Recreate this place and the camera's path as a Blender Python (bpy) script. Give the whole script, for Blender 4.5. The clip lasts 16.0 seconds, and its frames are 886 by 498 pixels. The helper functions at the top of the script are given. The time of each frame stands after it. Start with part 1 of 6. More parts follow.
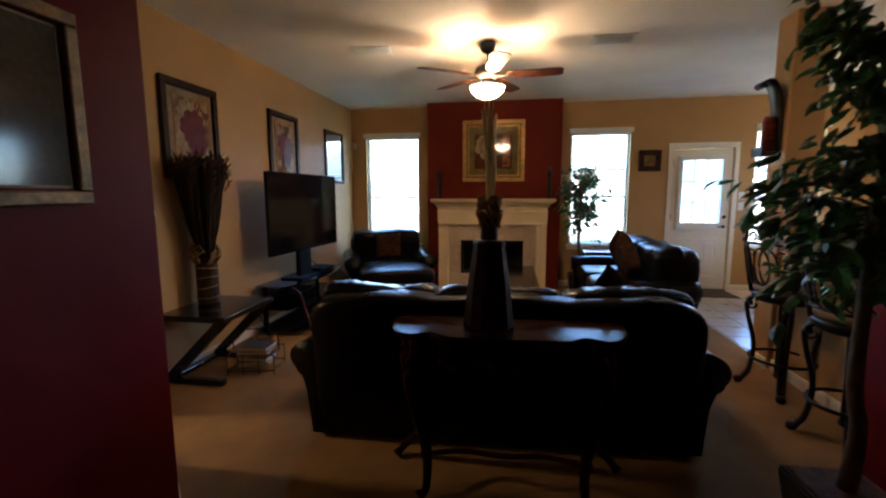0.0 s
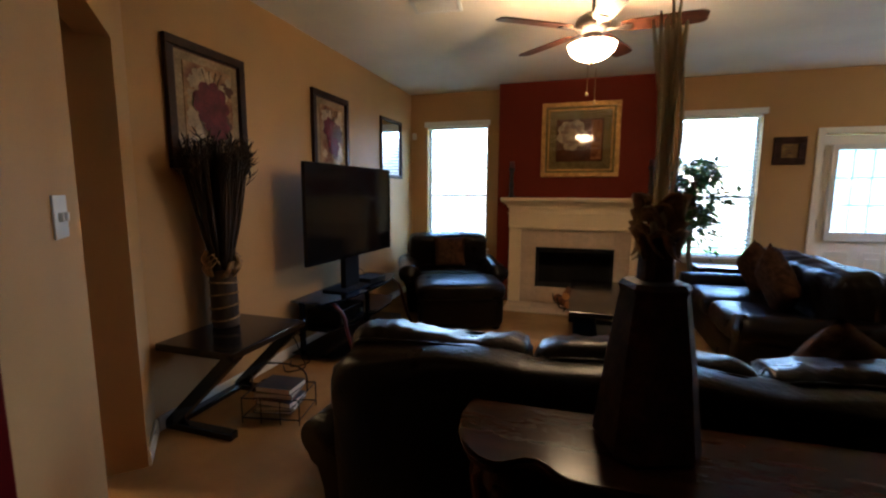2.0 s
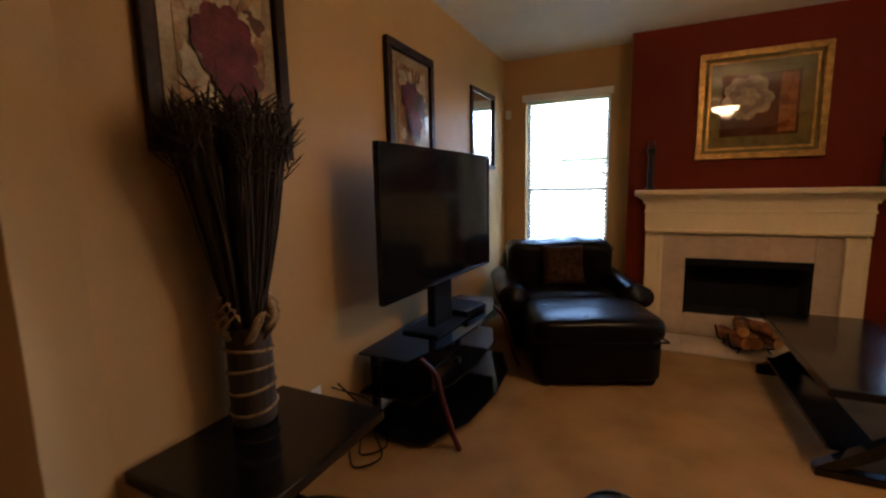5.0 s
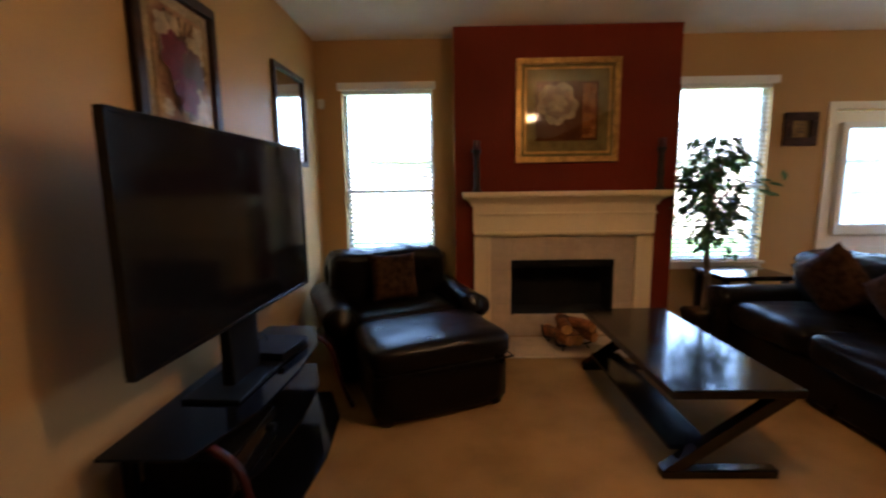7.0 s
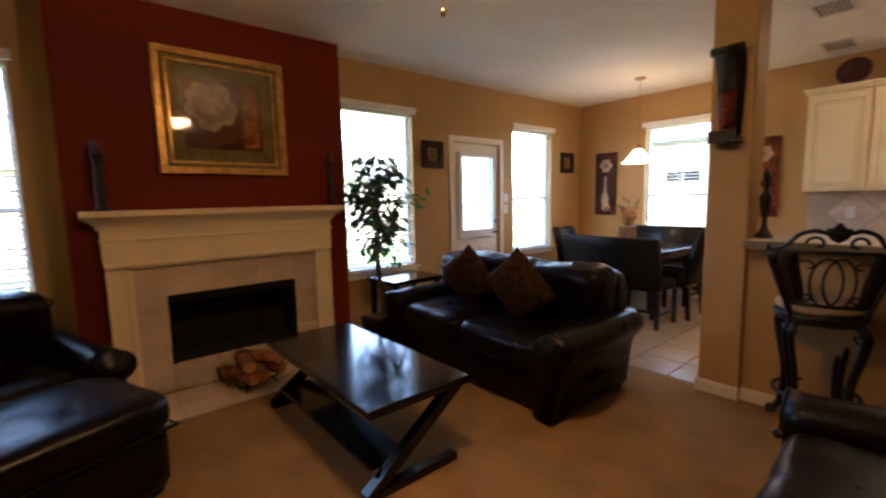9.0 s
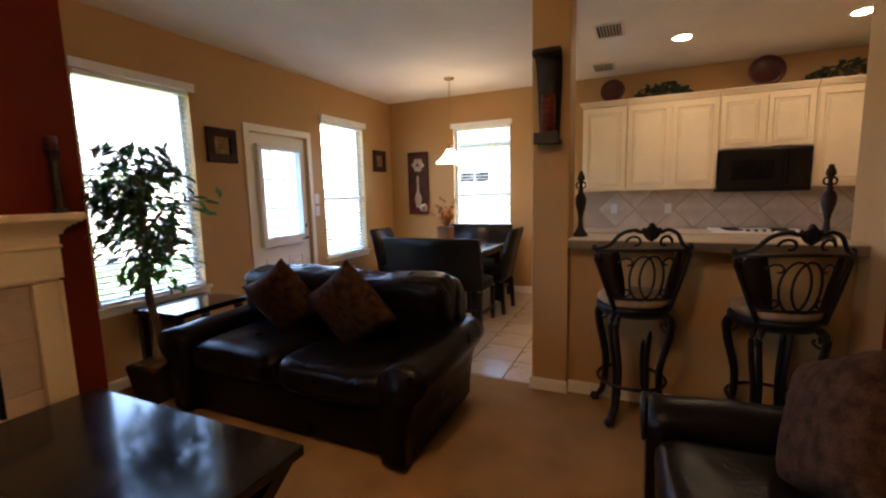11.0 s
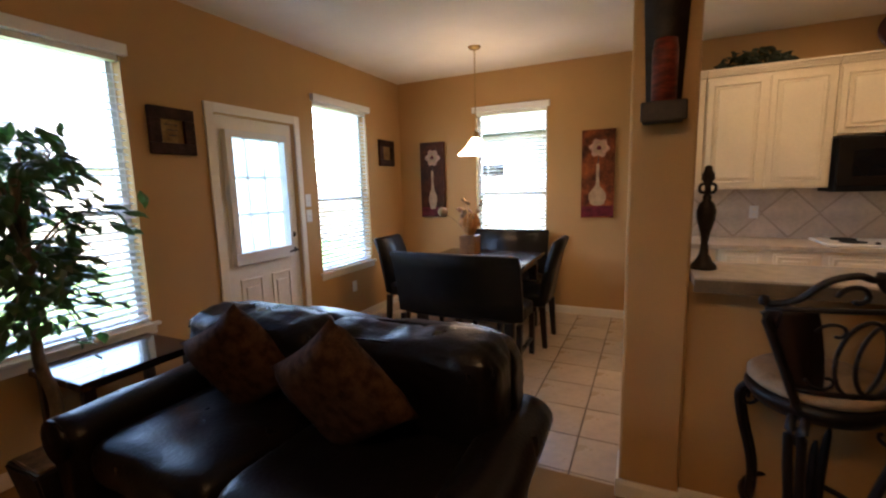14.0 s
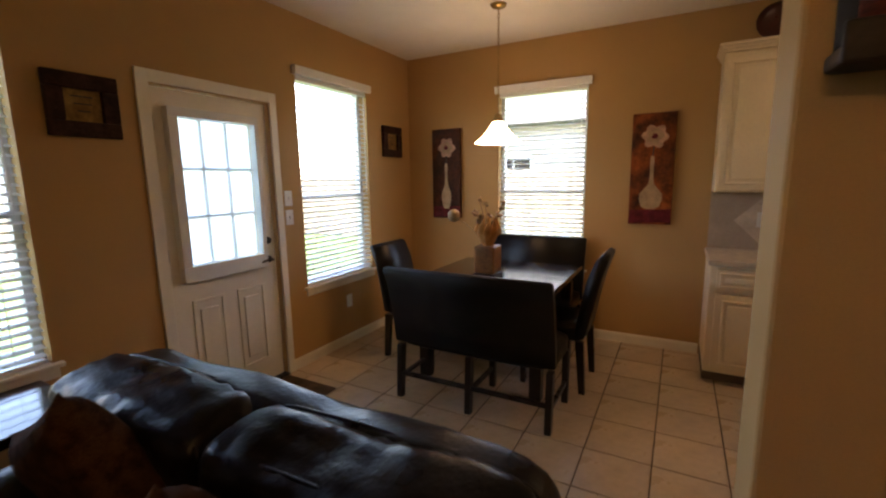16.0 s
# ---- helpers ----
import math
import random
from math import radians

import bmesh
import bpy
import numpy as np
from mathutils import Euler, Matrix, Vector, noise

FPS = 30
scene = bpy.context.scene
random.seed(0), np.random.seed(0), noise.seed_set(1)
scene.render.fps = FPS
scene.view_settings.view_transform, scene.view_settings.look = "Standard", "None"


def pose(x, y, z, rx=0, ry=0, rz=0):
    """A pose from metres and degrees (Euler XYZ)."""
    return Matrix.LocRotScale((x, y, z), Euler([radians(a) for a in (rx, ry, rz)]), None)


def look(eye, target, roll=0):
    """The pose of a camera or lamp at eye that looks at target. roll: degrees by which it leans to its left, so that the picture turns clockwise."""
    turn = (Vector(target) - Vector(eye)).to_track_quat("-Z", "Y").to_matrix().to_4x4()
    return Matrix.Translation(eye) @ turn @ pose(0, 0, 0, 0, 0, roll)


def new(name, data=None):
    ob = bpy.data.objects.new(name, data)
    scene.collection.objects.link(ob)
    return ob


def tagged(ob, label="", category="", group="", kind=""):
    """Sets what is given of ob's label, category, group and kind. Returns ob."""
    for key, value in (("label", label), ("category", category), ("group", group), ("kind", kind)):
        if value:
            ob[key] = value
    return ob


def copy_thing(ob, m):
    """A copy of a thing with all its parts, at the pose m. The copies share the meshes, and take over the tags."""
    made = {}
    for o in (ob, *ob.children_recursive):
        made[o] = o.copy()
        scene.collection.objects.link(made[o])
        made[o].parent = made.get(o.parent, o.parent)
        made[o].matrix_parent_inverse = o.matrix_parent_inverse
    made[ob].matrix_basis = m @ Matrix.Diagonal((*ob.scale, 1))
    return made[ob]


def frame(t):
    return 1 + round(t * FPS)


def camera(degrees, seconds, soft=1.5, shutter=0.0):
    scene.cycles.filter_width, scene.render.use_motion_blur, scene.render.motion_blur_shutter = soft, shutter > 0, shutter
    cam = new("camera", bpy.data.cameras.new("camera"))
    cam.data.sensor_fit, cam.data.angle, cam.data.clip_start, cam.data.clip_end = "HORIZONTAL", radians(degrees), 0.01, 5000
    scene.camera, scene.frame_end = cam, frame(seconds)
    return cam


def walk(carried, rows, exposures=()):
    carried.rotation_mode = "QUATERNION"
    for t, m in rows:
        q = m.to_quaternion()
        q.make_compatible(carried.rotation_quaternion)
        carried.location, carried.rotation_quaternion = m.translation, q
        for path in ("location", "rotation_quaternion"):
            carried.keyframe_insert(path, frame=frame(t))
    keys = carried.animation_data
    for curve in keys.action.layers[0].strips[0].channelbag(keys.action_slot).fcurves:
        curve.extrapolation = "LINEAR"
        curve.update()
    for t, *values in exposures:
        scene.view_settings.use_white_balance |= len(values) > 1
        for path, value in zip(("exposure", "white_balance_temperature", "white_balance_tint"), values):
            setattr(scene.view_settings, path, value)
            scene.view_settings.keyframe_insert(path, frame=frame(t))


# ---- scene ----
cam = camera(91.3, 16.0, soft=2.2, shutter=0.5)
PATH = [
    (0, (1.182, 2.022, 1.407), (0.863, 3.98, 1.157), -0.2),
    (0.5, (1.193, 2.243, 1.41), (0.795, 4.185, 1.147), -0.5),
    (1, (1.119, 2.472, 1.394), (0.672, 4.404, 1.134), -0.2),
    (1.5, (1.031, 2.721, 1.4), (0.513, 4.635, 1.137), 0.1),
    (2, (0.887, 2.944, 1.4), (0.3, 4.84, 1.141), 0.3),
    (2.5, (0.953, 3.105, 1.402), (0.193, 4.937, 1.136), -0.4),
    (3, (0.895, 3.24, 1.402), (0.013, 5.016, 1.134), -1.2),
    (3.5, (0.712, 3.402, 1.395), (-0.221, 5.151, 1.126), -0.7),
    (6, (-0.19, 4.402, 1.401), (-0.76, 6.299, 1.127), -1.6),
    (6.5, (-0.216, 4.519, 1.378), (-0.541, 6.474, 1.109), -1.5),
    (7, (-0.152, 4.601, 1.388), (-0.189, 6.581, 1.107), -0.8),
    (7.5, (-0.128, 4.633, 1.409), (0.186, 6.588, 1.133), -0.5),
    (8, (-0.098, 4.731, 1.363), (0.581, 6.597, 1.126), -0.2),
    (8.5, (-0.087, 4.854, 1.36), (0.939, 6.556, 1.135), -0.4),
    (9, (-0.039, 4.882, 1.374), (1.235, 6.407, 1.145), -1.2),
    (9.5, (0.053, 4.966, 1.369), (1.524, 6.302, 1.138), -1.4),
    (10, (0.135, 5.082, 1.36), (1.775, 6.203, 1.129), -1.3),
    (12.5, (0.563, 5.647, 1.495), (2.411, 6.35, 1.2), -1.6),
    (13, (0.726, 5.745, 1.498), (2.552, 6.504, 1.201), -1.9),
    (13.5, (0.935, 5.863, 1.489), (2.746, 6.658, 1.194), -1.7),
    (14, (1.191, 5.913, 1.469), (2.978, 6.764, 1.182), -1.6),
    (14.5, (1.379, 5.994, 1.505), (3.143, 6.883, 1.195), -1.9),
    (15, (1.577, 6.06, 1.498), (3.328, 6.977, 1.194), -1.9),
    (15.5, (1.796, 6.153, 1.494), (3.547, 7.069, 1.187), -1.4),
    (16, (2.006, 6.195, 1.495), (3.74, 7.139, 1.178), -0.9),
]
EXPOSURES = [(0.0, 4.8, 5080, 9), (2.5, 4.77, 5280, 8), (3.5, 4.77, 5780, 11), (7.0, 4.79, 5780, 14), (8.0, 4.9, 5830, 15), (9.5, 4.72, 6150, 19), (12.5, 4.64, 5970, 18), (14.5, 4.39, 6200, 18), (16.0, 3.96, 6950, 19)]
walk(cam, [(t, look(eye, target, roll)) for t, eye, target, roll in PATH], EXPOSURES)


# ---- world, sun, large lights ----
world = bpy.data.worlds.new("sky")
scene.world = world
world.use_nodes = True
wn = world.node_tree
sky = wn.nodes.new("ShaderNodeTexSky")
sky.sky_type = "NISHITA"
sky.sun_disc = False
sky.sun_elevation, sky.sun_rotation = radians(48), radians(200)
sky.air_density, sky.dust_density = 1.0, 1.5
wn.links.new(sky.outputs[0], wn.nodes["Background"].inputs[0])
wn.nodes["Background"].inputs[1].default_value = 0.15

sun_data = bpy.data.lights.new("sun", "SUN")
sun_data.energy, sun_data.angle, sun_data.color = 3.2, radians(12), (1.0, 0.95, 0.88)
sun = new("sun", sun_data)
sun.matrix_world = look((0, 0, 0), (math.sin(radians(200)) * -0.67, math.cos(radians(200)) * -0.67, -0.74))


# ---- materials ----
def mat(name, colour, rough=0.6, metal=0.0, vary=0.12, scale=6.0, fine=80.0, bump=0.15, spec=0.5, stretch=(1, 1, 1), tint=None,
        coat=0.0, island=0.0):
    """A surface with broad mottling, fine grain and relief."""
    m = bpy.data.materials.new(name)
    m.use_nodes = True
    nt = m.node_tree
    b = nt.nodes["Principled BSDF"]
    b.inputs["Roughness"].default_value, b.inputs["Metallic"].default_value = rough, metal
    b.inputs["Specular IOR Level"].default_value = spec
    b.inputs["Coat Weight"].default_value = coat
    tc = nt.nodes.new("ShaderNodeTexCoord")
    mp = nt.nodes.new("ShaderNodeMapping")
    mp.inputs["Scale"].default_value = stretch
    nt.links.new(tc.outputs["Object"], mp.inputs[0])
    n1, n2 = nt.nodes.new("ShaderNodeTexNoise"), nt.nodes.new("ShaderNodeTexNoise")
    n1.inputs["Scale"].default_value, n2.inputs["Scale"].default_value = scale, fine
    n1.inputs["Detail"].default_value, n2.inputs["Detail"].default_value = 4, 3
    for n in (n1, n2):
        nt.links.new(mp.outputs[0], n.inputs["Vector"])
    mix = nt.nodes.new("ShaderNodeMix")
    mix.data_type = "RGBA"
    c = Vector(colour)
    t = Vector(tint) if tint else c * (1 - vary)
    mix.inputs["A"].default_value = (*[min(1, v * (1 + vary * 0.5)) for v in c], 1)
    mix.inputs["B"].default_value = (*t, 1)
    ramp = nt.nodes.new("ShaderNodeMapRange")
    ramp.inputs["From Min"].default_value, ramp.inputs["From Max"].default_value = 0.35, 0.65
    nt.links.new(n1.outputs[0], ramp.inputs[0])
    nt.links.new(ramp.outputs[0], mix.inputs["Factor"])
    last = mix.outputs["Result"]
    grain = nt.nodes.new("ShaderNodeMix")
    grain.data_type, grain.blend_type = "RGBA", "MULTIPLY"
    g = nt.nodes.new("ShaderNodeMapRange")
    g.inputs["From Min"].default_value, g.inputs["From Max"].default_value = 0.3, 0.7
    g.inputs["To Min"].default_value, g.inputs["To Max"].default_value = 1 - vary, 1.0
    nt.links.new(n2.outputs[0], g.inputs[0])
    grain.inputs["Factor"].default_value = 1
    nt.links.new(last, grain.inputs["A"])
    nt.links.new(g.outputs[0], grain.inputs["B"])
    last = grain.outputs["Result"]
    if island:
        info = nt.nodes.new("ShaderNodeObjectInfo")
        r = nt.nodes.new("ShaderNodeMapRange")
        r.inputs["To Min"].default_value, r.inputs["To Max"].default_value = 1 - island, 1 + island * 0.3
        nt.links.new(info.outputs["Random"], r.inputs[0])
        mul = nt.nodes.new("ShaderNodeMix")
        mul.data_type, mul.blend_type = "RGBA", "MULTIPLY"
        mul.inputs["Factor"].default_value = 1
        nt.links.new(last, mul.inputs["A"])
        nt.links.new(r.outputs[0], mul.inputs["B"])
        last = mul.outputs["Result"]
    nt.links.new(last, b.inputs["Base Color"])
    rr = nt.nodes.new("ShaderNodeMapRange")
    rr.inputs["To Min"].default_value, rr.inputs["To Max"].default_value = max(0.02, rough - 0.1), min(1, rough + 0.1)
    nt.links.new(n1.outputs[0], rr.inputs[0])
    nt.links.new(rr.outputs[0], b.inputs["Roughness"])
    if bump:
        bp = nt.nodes.new("ShaderNodeBump")
        bp.inputs["Strength"].default_value, bp.inputs["Distance"].default_value = bump, 0.004
        nt.links.new(n2.outputs[0], bp.inputs["Height"])
        nt.links.new(bp.outputs[0], b.inputs["Normal"])
    return m


def glow(name, colour, strength):
    m = bpy.data.materials.new(name)
    m.use_nodes = True
    b = m.node_tree.nodes["Principled BSDF"]
    b.inputs["Base Color"].default_value = (*colour, 1)
    b.inputs["Emission Color"].default_value = (*colour, 1)
    b.inputs["Emission Strength"].default_value = strength
    return m


def glass_mat(name, rough=0.0, tint=(1, 1, 1)):
    m = bpy.data.materials.new(name)
    m.use_nodes = True
    nt = m.node_tree
    nt.nodes.remove(nt.nodes["Principled BSDF"])
    tr, gl, mx = nt.nodes.new("ShaderNodeBsdfTransparent"), nt.nodes.new("ShaderNodeBsdfGlossy"), nt.nodes.new("ShaderNodeMixShader")
    fr = nt.nodes.new("ShaderNodeLayerWeight")
    pw = nt.nodes.new("ShaderNodeMath")
    pw.operation = "POWER"
    pw.inputs[1].default_value = 4.0
    sc = nt.nodes.new("ShaderNodeMapRange")
    sc.inputs["To Min"].default_value, sc.inputs["To Max"].default_value = 0.03, 0.7
    nt.links.new(fr.outputs["Facing"], pw.inputs[0])
    nt.links.new(pw.outputs[0], sc.inputs[0])
    tr.inputs[0].default_value = (*tint, 1)
    gl.inputs["Roughness"].default_value = 0.02
    nt.links.new(sc.outputs[0], mx.inputs[0])
    nt.links.new(tr.outputs[0], mx.inputs[1])
    nt.links.new(gl.outputs[0], mx.inputs[2])
    nt.links.new(mx.outputs[0], nt.nodes["Material Output"].inputs[0])
    return m


M_WALL = mat("tan_wall_paint", (0.47, 0.285, 0.113), 0.55, vary=0.05, scale=1.5, fine=140, bump=0.12, spec=0.2)
M_RED = mat("brick_red_wall_paint", (0.150, 0.018, 0.0045), 0.55, vary=0.08, scale=1.5, fine=140, bump=0.12, spec=0.12)
M_FOYER = mat("crimson_wall_paint", (0.15, 0.005, 0.006), 0.5, vary=0.08, scale=1.5, fine=140, bump=0.12, spec=0.15)
M_CEIL = mat("white_ceiling_paint", (0.85, 0.80, 0.71), 0.9, vary=0.05, scale=2, fine=60, bump=0.35)
M_TRIM = mat("cream_trim_paint", (0.78, 0.73, 0.62), 0.35, vary=0.04, scale=3, fine=40, bump=0.03)
M_MANTEL = mat("cream_mantel_paint", (0.82, 0.66, 0.41), 0.4, vary=0.05, scale=3, fine=40, bump=0.03)
M_CARPET = mat("beige_carpet", (0.34, 0.200, 0.078), 0.95, vary=0.20, scale=2.6, fine=260, bump=1.0, spec=0.1)
M_LEATHER = mat("dark_brown_leather", (0.0060, 0.0040, 0.0036), 0.31, vary=0.3, scale=5, fine=60, bump=0.45, spec=0.16)
M_BLACKWOOD = mat("black_lacquered_wood", (0.006, 0.005, 0.005), 0.14, vary=0.2, scale=4, fine=60, bump=0.02, coat=0.15, spec=0.4)
M_ESPRESSO = mat("espresso_wood", (0.016, 0.008, 0.006), 0.3, vary=0.35, scale=5, fine=40, bump=0.05, stretch=(1, 8, 1))
M_CONSOLE = mat("polished_mahogany", (0.034, 0.010, 0.004), 0.20, vary=0.3, scale=3, fine=30, bump=0.01, stretch=(1, 6, 6), spec=0.09)
M_CHERRY = mat("reddish_brown_wood", (0.030, 0.006, 0.003), 0.45, vary=0.4, scale=5, fine=40, bump=0.05, stretch=(8, 1, 8), spec=0.25)
M_FABRIC = mat("brown_woven_fabric", (0.060, 0.027, 0.013), 0.9, vary=0.5, scale=22, fine=220, bump=0.6, spec=0.1)
M_IRON = mat("bronzed_wrought_iron", (0.014, 0.010, 0.009), 0.45, metal=0.4, vary=0.3, scale=12, fine=90, bump=0.2)
M_TILE = mat("beige_ceramic_tile", (0.58, 0.44, 0.29), 0.30, vary=0.11, scale=5, fine=25, bump=0.03, island=0.10)
M_GROUT = mat("brown_grout", (0.17, 0.12, 0.075), 0.9, vary=0.2, scale=8, fine=120)
M_SURROUND = mat("grey_beige_stone_tile", (0.62, 0.47, 0.33), 0.4, vary=0.12, scale=4, fine=18, bump=0.05, island=0.08)
M_PALEGROUT = mat("pale_grout", (0.40, 0.34, 0.26), 0.9, vary=0.15, scale=8, fine=120)
M_SOOT = mat("sooty_firebox", (0.006, 0.005, 0.0045), 0.9, vary=0.4, scale=6, fine=40)
M_BLIND = mat("white_blind_slat", (0.80, 0.79, 0.76), 0.4, vary=0.04, scale=4, fine=60, bump=0.02)
def see_through(m, share, colour):
    """Lets part of the light pass through a thin surface."""
    nt = m.node_tree
    out = nt.nodes["Material Output"]
    tl, mx = nt.nodes.new("ShaderNodeBsdfTranslucent"), nt.nodes.new("ShaderNodeMixShader")
    tl.inputs[0].default_value = (*colour, 1)
    mx.inputs[0].default_value = share
    nt.links.new(nt.nodes["Principled BSDF"].outputs[0], mx.inputs[1])
    nt.links.new(tl.outputs[0], mx.inputs[2])
    nt.links.new(mx.outputs[0], out.inputs[0])
    return m


M_SLAT = see_through(mat("thin_white_vinyl_slat", (0.82, 0.82, 0.80), 0.4, vary=0.03, scale=4, fine=60, bump=0.02), 0.38, (0.86, 0.87, 0.88))
M_POLISHED = mat("polished_espresso_wood", (0.014, 0.008, 0.006), 0.13, vary=0.3, scale=5, fine=40, bump=0.01, stretch=(1, 8, 1), coat=0.2)
M_VINYL = mat("white_window_vinyl", (0.72, 0.72, 0.70), 0.4, vary=0.04, bump=0.02)
M_GLASS = glass_mat("window_glass")
M_DOORGLASS = glass_mat("hazy_door_glass", 0.0, (0.70, 0.74, 0.75))
hz = M_DOORGLASS.node_tree
haze, veil = hz.nodes.new("ShaderNodeBsdfTranslucent"), hz.nodes.new("ShaderNodeMixShader")
haze.inputs[0].default_value = (0.80, 0.82, 0.83, 1)
veil.inputs[0].default_value = 0.55
hz.links.new(hz.nodes["Mix Shader"].outputs[0], veil.inputs[1])
hz.links.new(haze.outputs[0], veil.inputs[2])
hz.links.new(veil.outputs[0], hz.nodes["Material Output"].inputs[0])
M_CAB = mat("cream_painted_cabinet", (0.80, 0.67, 0.46), 0.4, vary=0.06, scale=3, fine=50, bump=0.04)
M_COUNTER = mat("beige_laminate", (0.52, 0.43, 0.32), 0.35, vary=0.14, scale=20, fine=200, bump=0.02)
M_COUNTEREDGE = mat("olive_brown_edge", (0.16, 0.12, 0.07), 0.4, vary=0.2)
M_BLACKGLOSS = mat("black_gloss_plastic", (0.006, 0.006, 0.007), 0.12, vary=0.1, bump=0.0, spec=0.3)
M_BLACK = mat("black_matt_plastic", (0.006, 0.006, 0.0065), 0.55, vary=0.2, bump=0.05, spec=0.12)
M_BRASS = mat("aged_brass", (0.42, 0.27, 0.10), 0.35, metal=0.9, vary=0.25, scale=12)
M_GILT = mat("gilded_frame", (0.55, 0.31, 0.075), 0.35, metal=0.55, vary=0.3, scale=18, fine=70, bump=0.2)
M_OLIVE = mat("olive_mat_board", (0.20, 0.150, 0.050), 0.8, vary=0.2, scale=14, spec=0.1)
M_GRASS = mat("lawn_grass", (0.10, 0.19, 0.045), 0.9, vary=0.4, scale=1.2, fine=60, bump=0.6)
M_FENCE = mat("weathered_fence_wood", (0.30, 0.26, 0.21), 0.9, vary=0.3, scale=4, fine=30, stretch=(6, 6, 1), island=0.2)


# ---- mesh helpers ----
def link(name, bm, material, parent=None, label="", smooth=False):
    me = bpy.data.meshes.new(name)
    bm.normal_update()
    bm.to_mesh(me)
    bm.free()
    if smooth:
        for p in me.polygons:
            p.use_smooth = True
    me.materials.append(material)
    ob = new(name, me)
    if parent:
        ob.parent = parent
    if label:
        ob["label"] = label
    return ob


def part(name, bm, material, parent, label="", smooth=False):
    return link(name, bm, material, parent, label, smooth)


def thing(name, label, category, m=None, group="", kind=""):
    ob = new(name)
    ob.empty_display_size = 0.1
    if m is not None:
        ob.matrix_world = m
    return tagged(ob, label, category, group, kind)


def box(x0, y0, z0, x1, y1, z1, bevel=0.0, seg=2, bm=None):
    b = bm or bmesh.new()
    r = bmesh.ops.create_cube(b, size=1)
    bmesh.ops.scale(b, vec=(abs(x1 - x0), abs(y1 - y0), abs(z1 - z0)), verts=r["verts"])
    bmesh.ops.translate(b, vec=((x0 + x1) / 2, (y0 + y1) / 2, (z0 + z1) / 2), verts=r["verts"])
    if bevel:
        es = list({e for v in r["verts"] for e in v.link_edges})
        bmesh.ops.bevel(b, geom=es, offset=bevel, segments=seg, affect="EDGES", profile=0.5)
    return b


def lathe(profile, seg=24, bm=None, at=(0, 0, 0)):
    """Turns (radius, height) pairs round the upright axis."""
    b = bm or bmesh.new()
    rings = []
    for r, z in profile:
        rings.append([b.verts.new((at[0] + r * math.cos(2 * math.pi * k / seg), at[1] + r * math.sin(2 * math.pi * k / seg), at[2] + z))
                      for k in range(seg)])
    for a, c in zip(rings, rings[1:]):
        for k in range(seg):
            b.faces.new((a[k], a[(k + 1) % seg], c[(k + 1) % seg], c[k]))
    b.faces.new(rings[0][::-1])
    b.faces.new(rings[-1])
    return b


def tube(points, radius, seg=8, bm=None, flat=1.0):
    """A rod along points; radius is one number or one for each point."""
    b = bm or bmesh.new()
    pts = [Vector(p) for p in points]
    rad = radius if isinstance(radius, (list, tuple)) else [radius] * len(pts)
    up, rings = Vector((0.013, 0.02, 1)).normalized(), []
    for i, p in enumerate(pts):
        d = (pts[min(i + 1, len(pts) - 1)] - pts[max(i - 1, 0)]).normalized()
        if abs(d.dot(up)) > 0.97:
            up = Vector((1, 0.02, 0.013)).normalized()
        s = d.cross(up).normalized()
        u = s.cross(d).normalized()
        rings.append([b.verts.new(p + s * math.cos(2 * math.pi * k / seg) * rad[i] + u * math.sin(2 * math.pi * k / seg) * rad[i] * flat)
                      for k in range(seg)])
    for a, c in zip(rings, rings[1:]):
        for k in range(seg):
            b.faces.new((a[k], a[(k + 1) % seg], c[(k + 1) % seg], c[k]))
    b.faces.new(rings[0][::-1])
    b.faces.new(rings[-1])
    return b


def curve(points, n=6):
    """Points along a smooth line through the given ones."""
    p = [Vector(q) for q in points]
    p = [2 * p[0] - p[1]] + p + [2 * p[-1] - p[-2]]
    out = []
    for i in range(1, len(p) - 2):
        for k in range(n):
            t = k / n
            out.append(0.5 * ((2 * p[i]) + (p[i + 1] - p[i - 1]) * t + (2 * p[i - 1] - 5 * p[i] + 4 * p[i + 1] - p[i + 2]) * t * t
                              + (3 * p[i] - p[i - 1] - 3 * p[i + 1] + p[i + 2]) * t ** 3))
    return out + [p[-2]]


def prism(outline, a, b_, axis="y", bm=None):
    """A flat outline of (u, v) pairs drawn out from a to b along an axis: y takes (x, z), x takes (y, z), z takes (x, y)."""
    b = bm or bmesh.new()

    def at(u, v, w):
        return {"y": (u, w, v), "x": (w, u, v), "z": (u, v, w)}[axis]
    lo, hi = [b.verts.new(at(u, v, a)) for u, v in outline], [b.verts.new(at(u, v, b_)) for u, v in outline]
    n = len(outline)
    for k in range(n):
        b.faces.new((lo[k], lo[(k + 1) % n], hi[(k + 1) % n], hi[k]))
    b.faces.new(lo[::-1])
    b.faces.new(hi)
    bmesh.ops.recalc_face_normals(b, faces=b.faces)
    return b


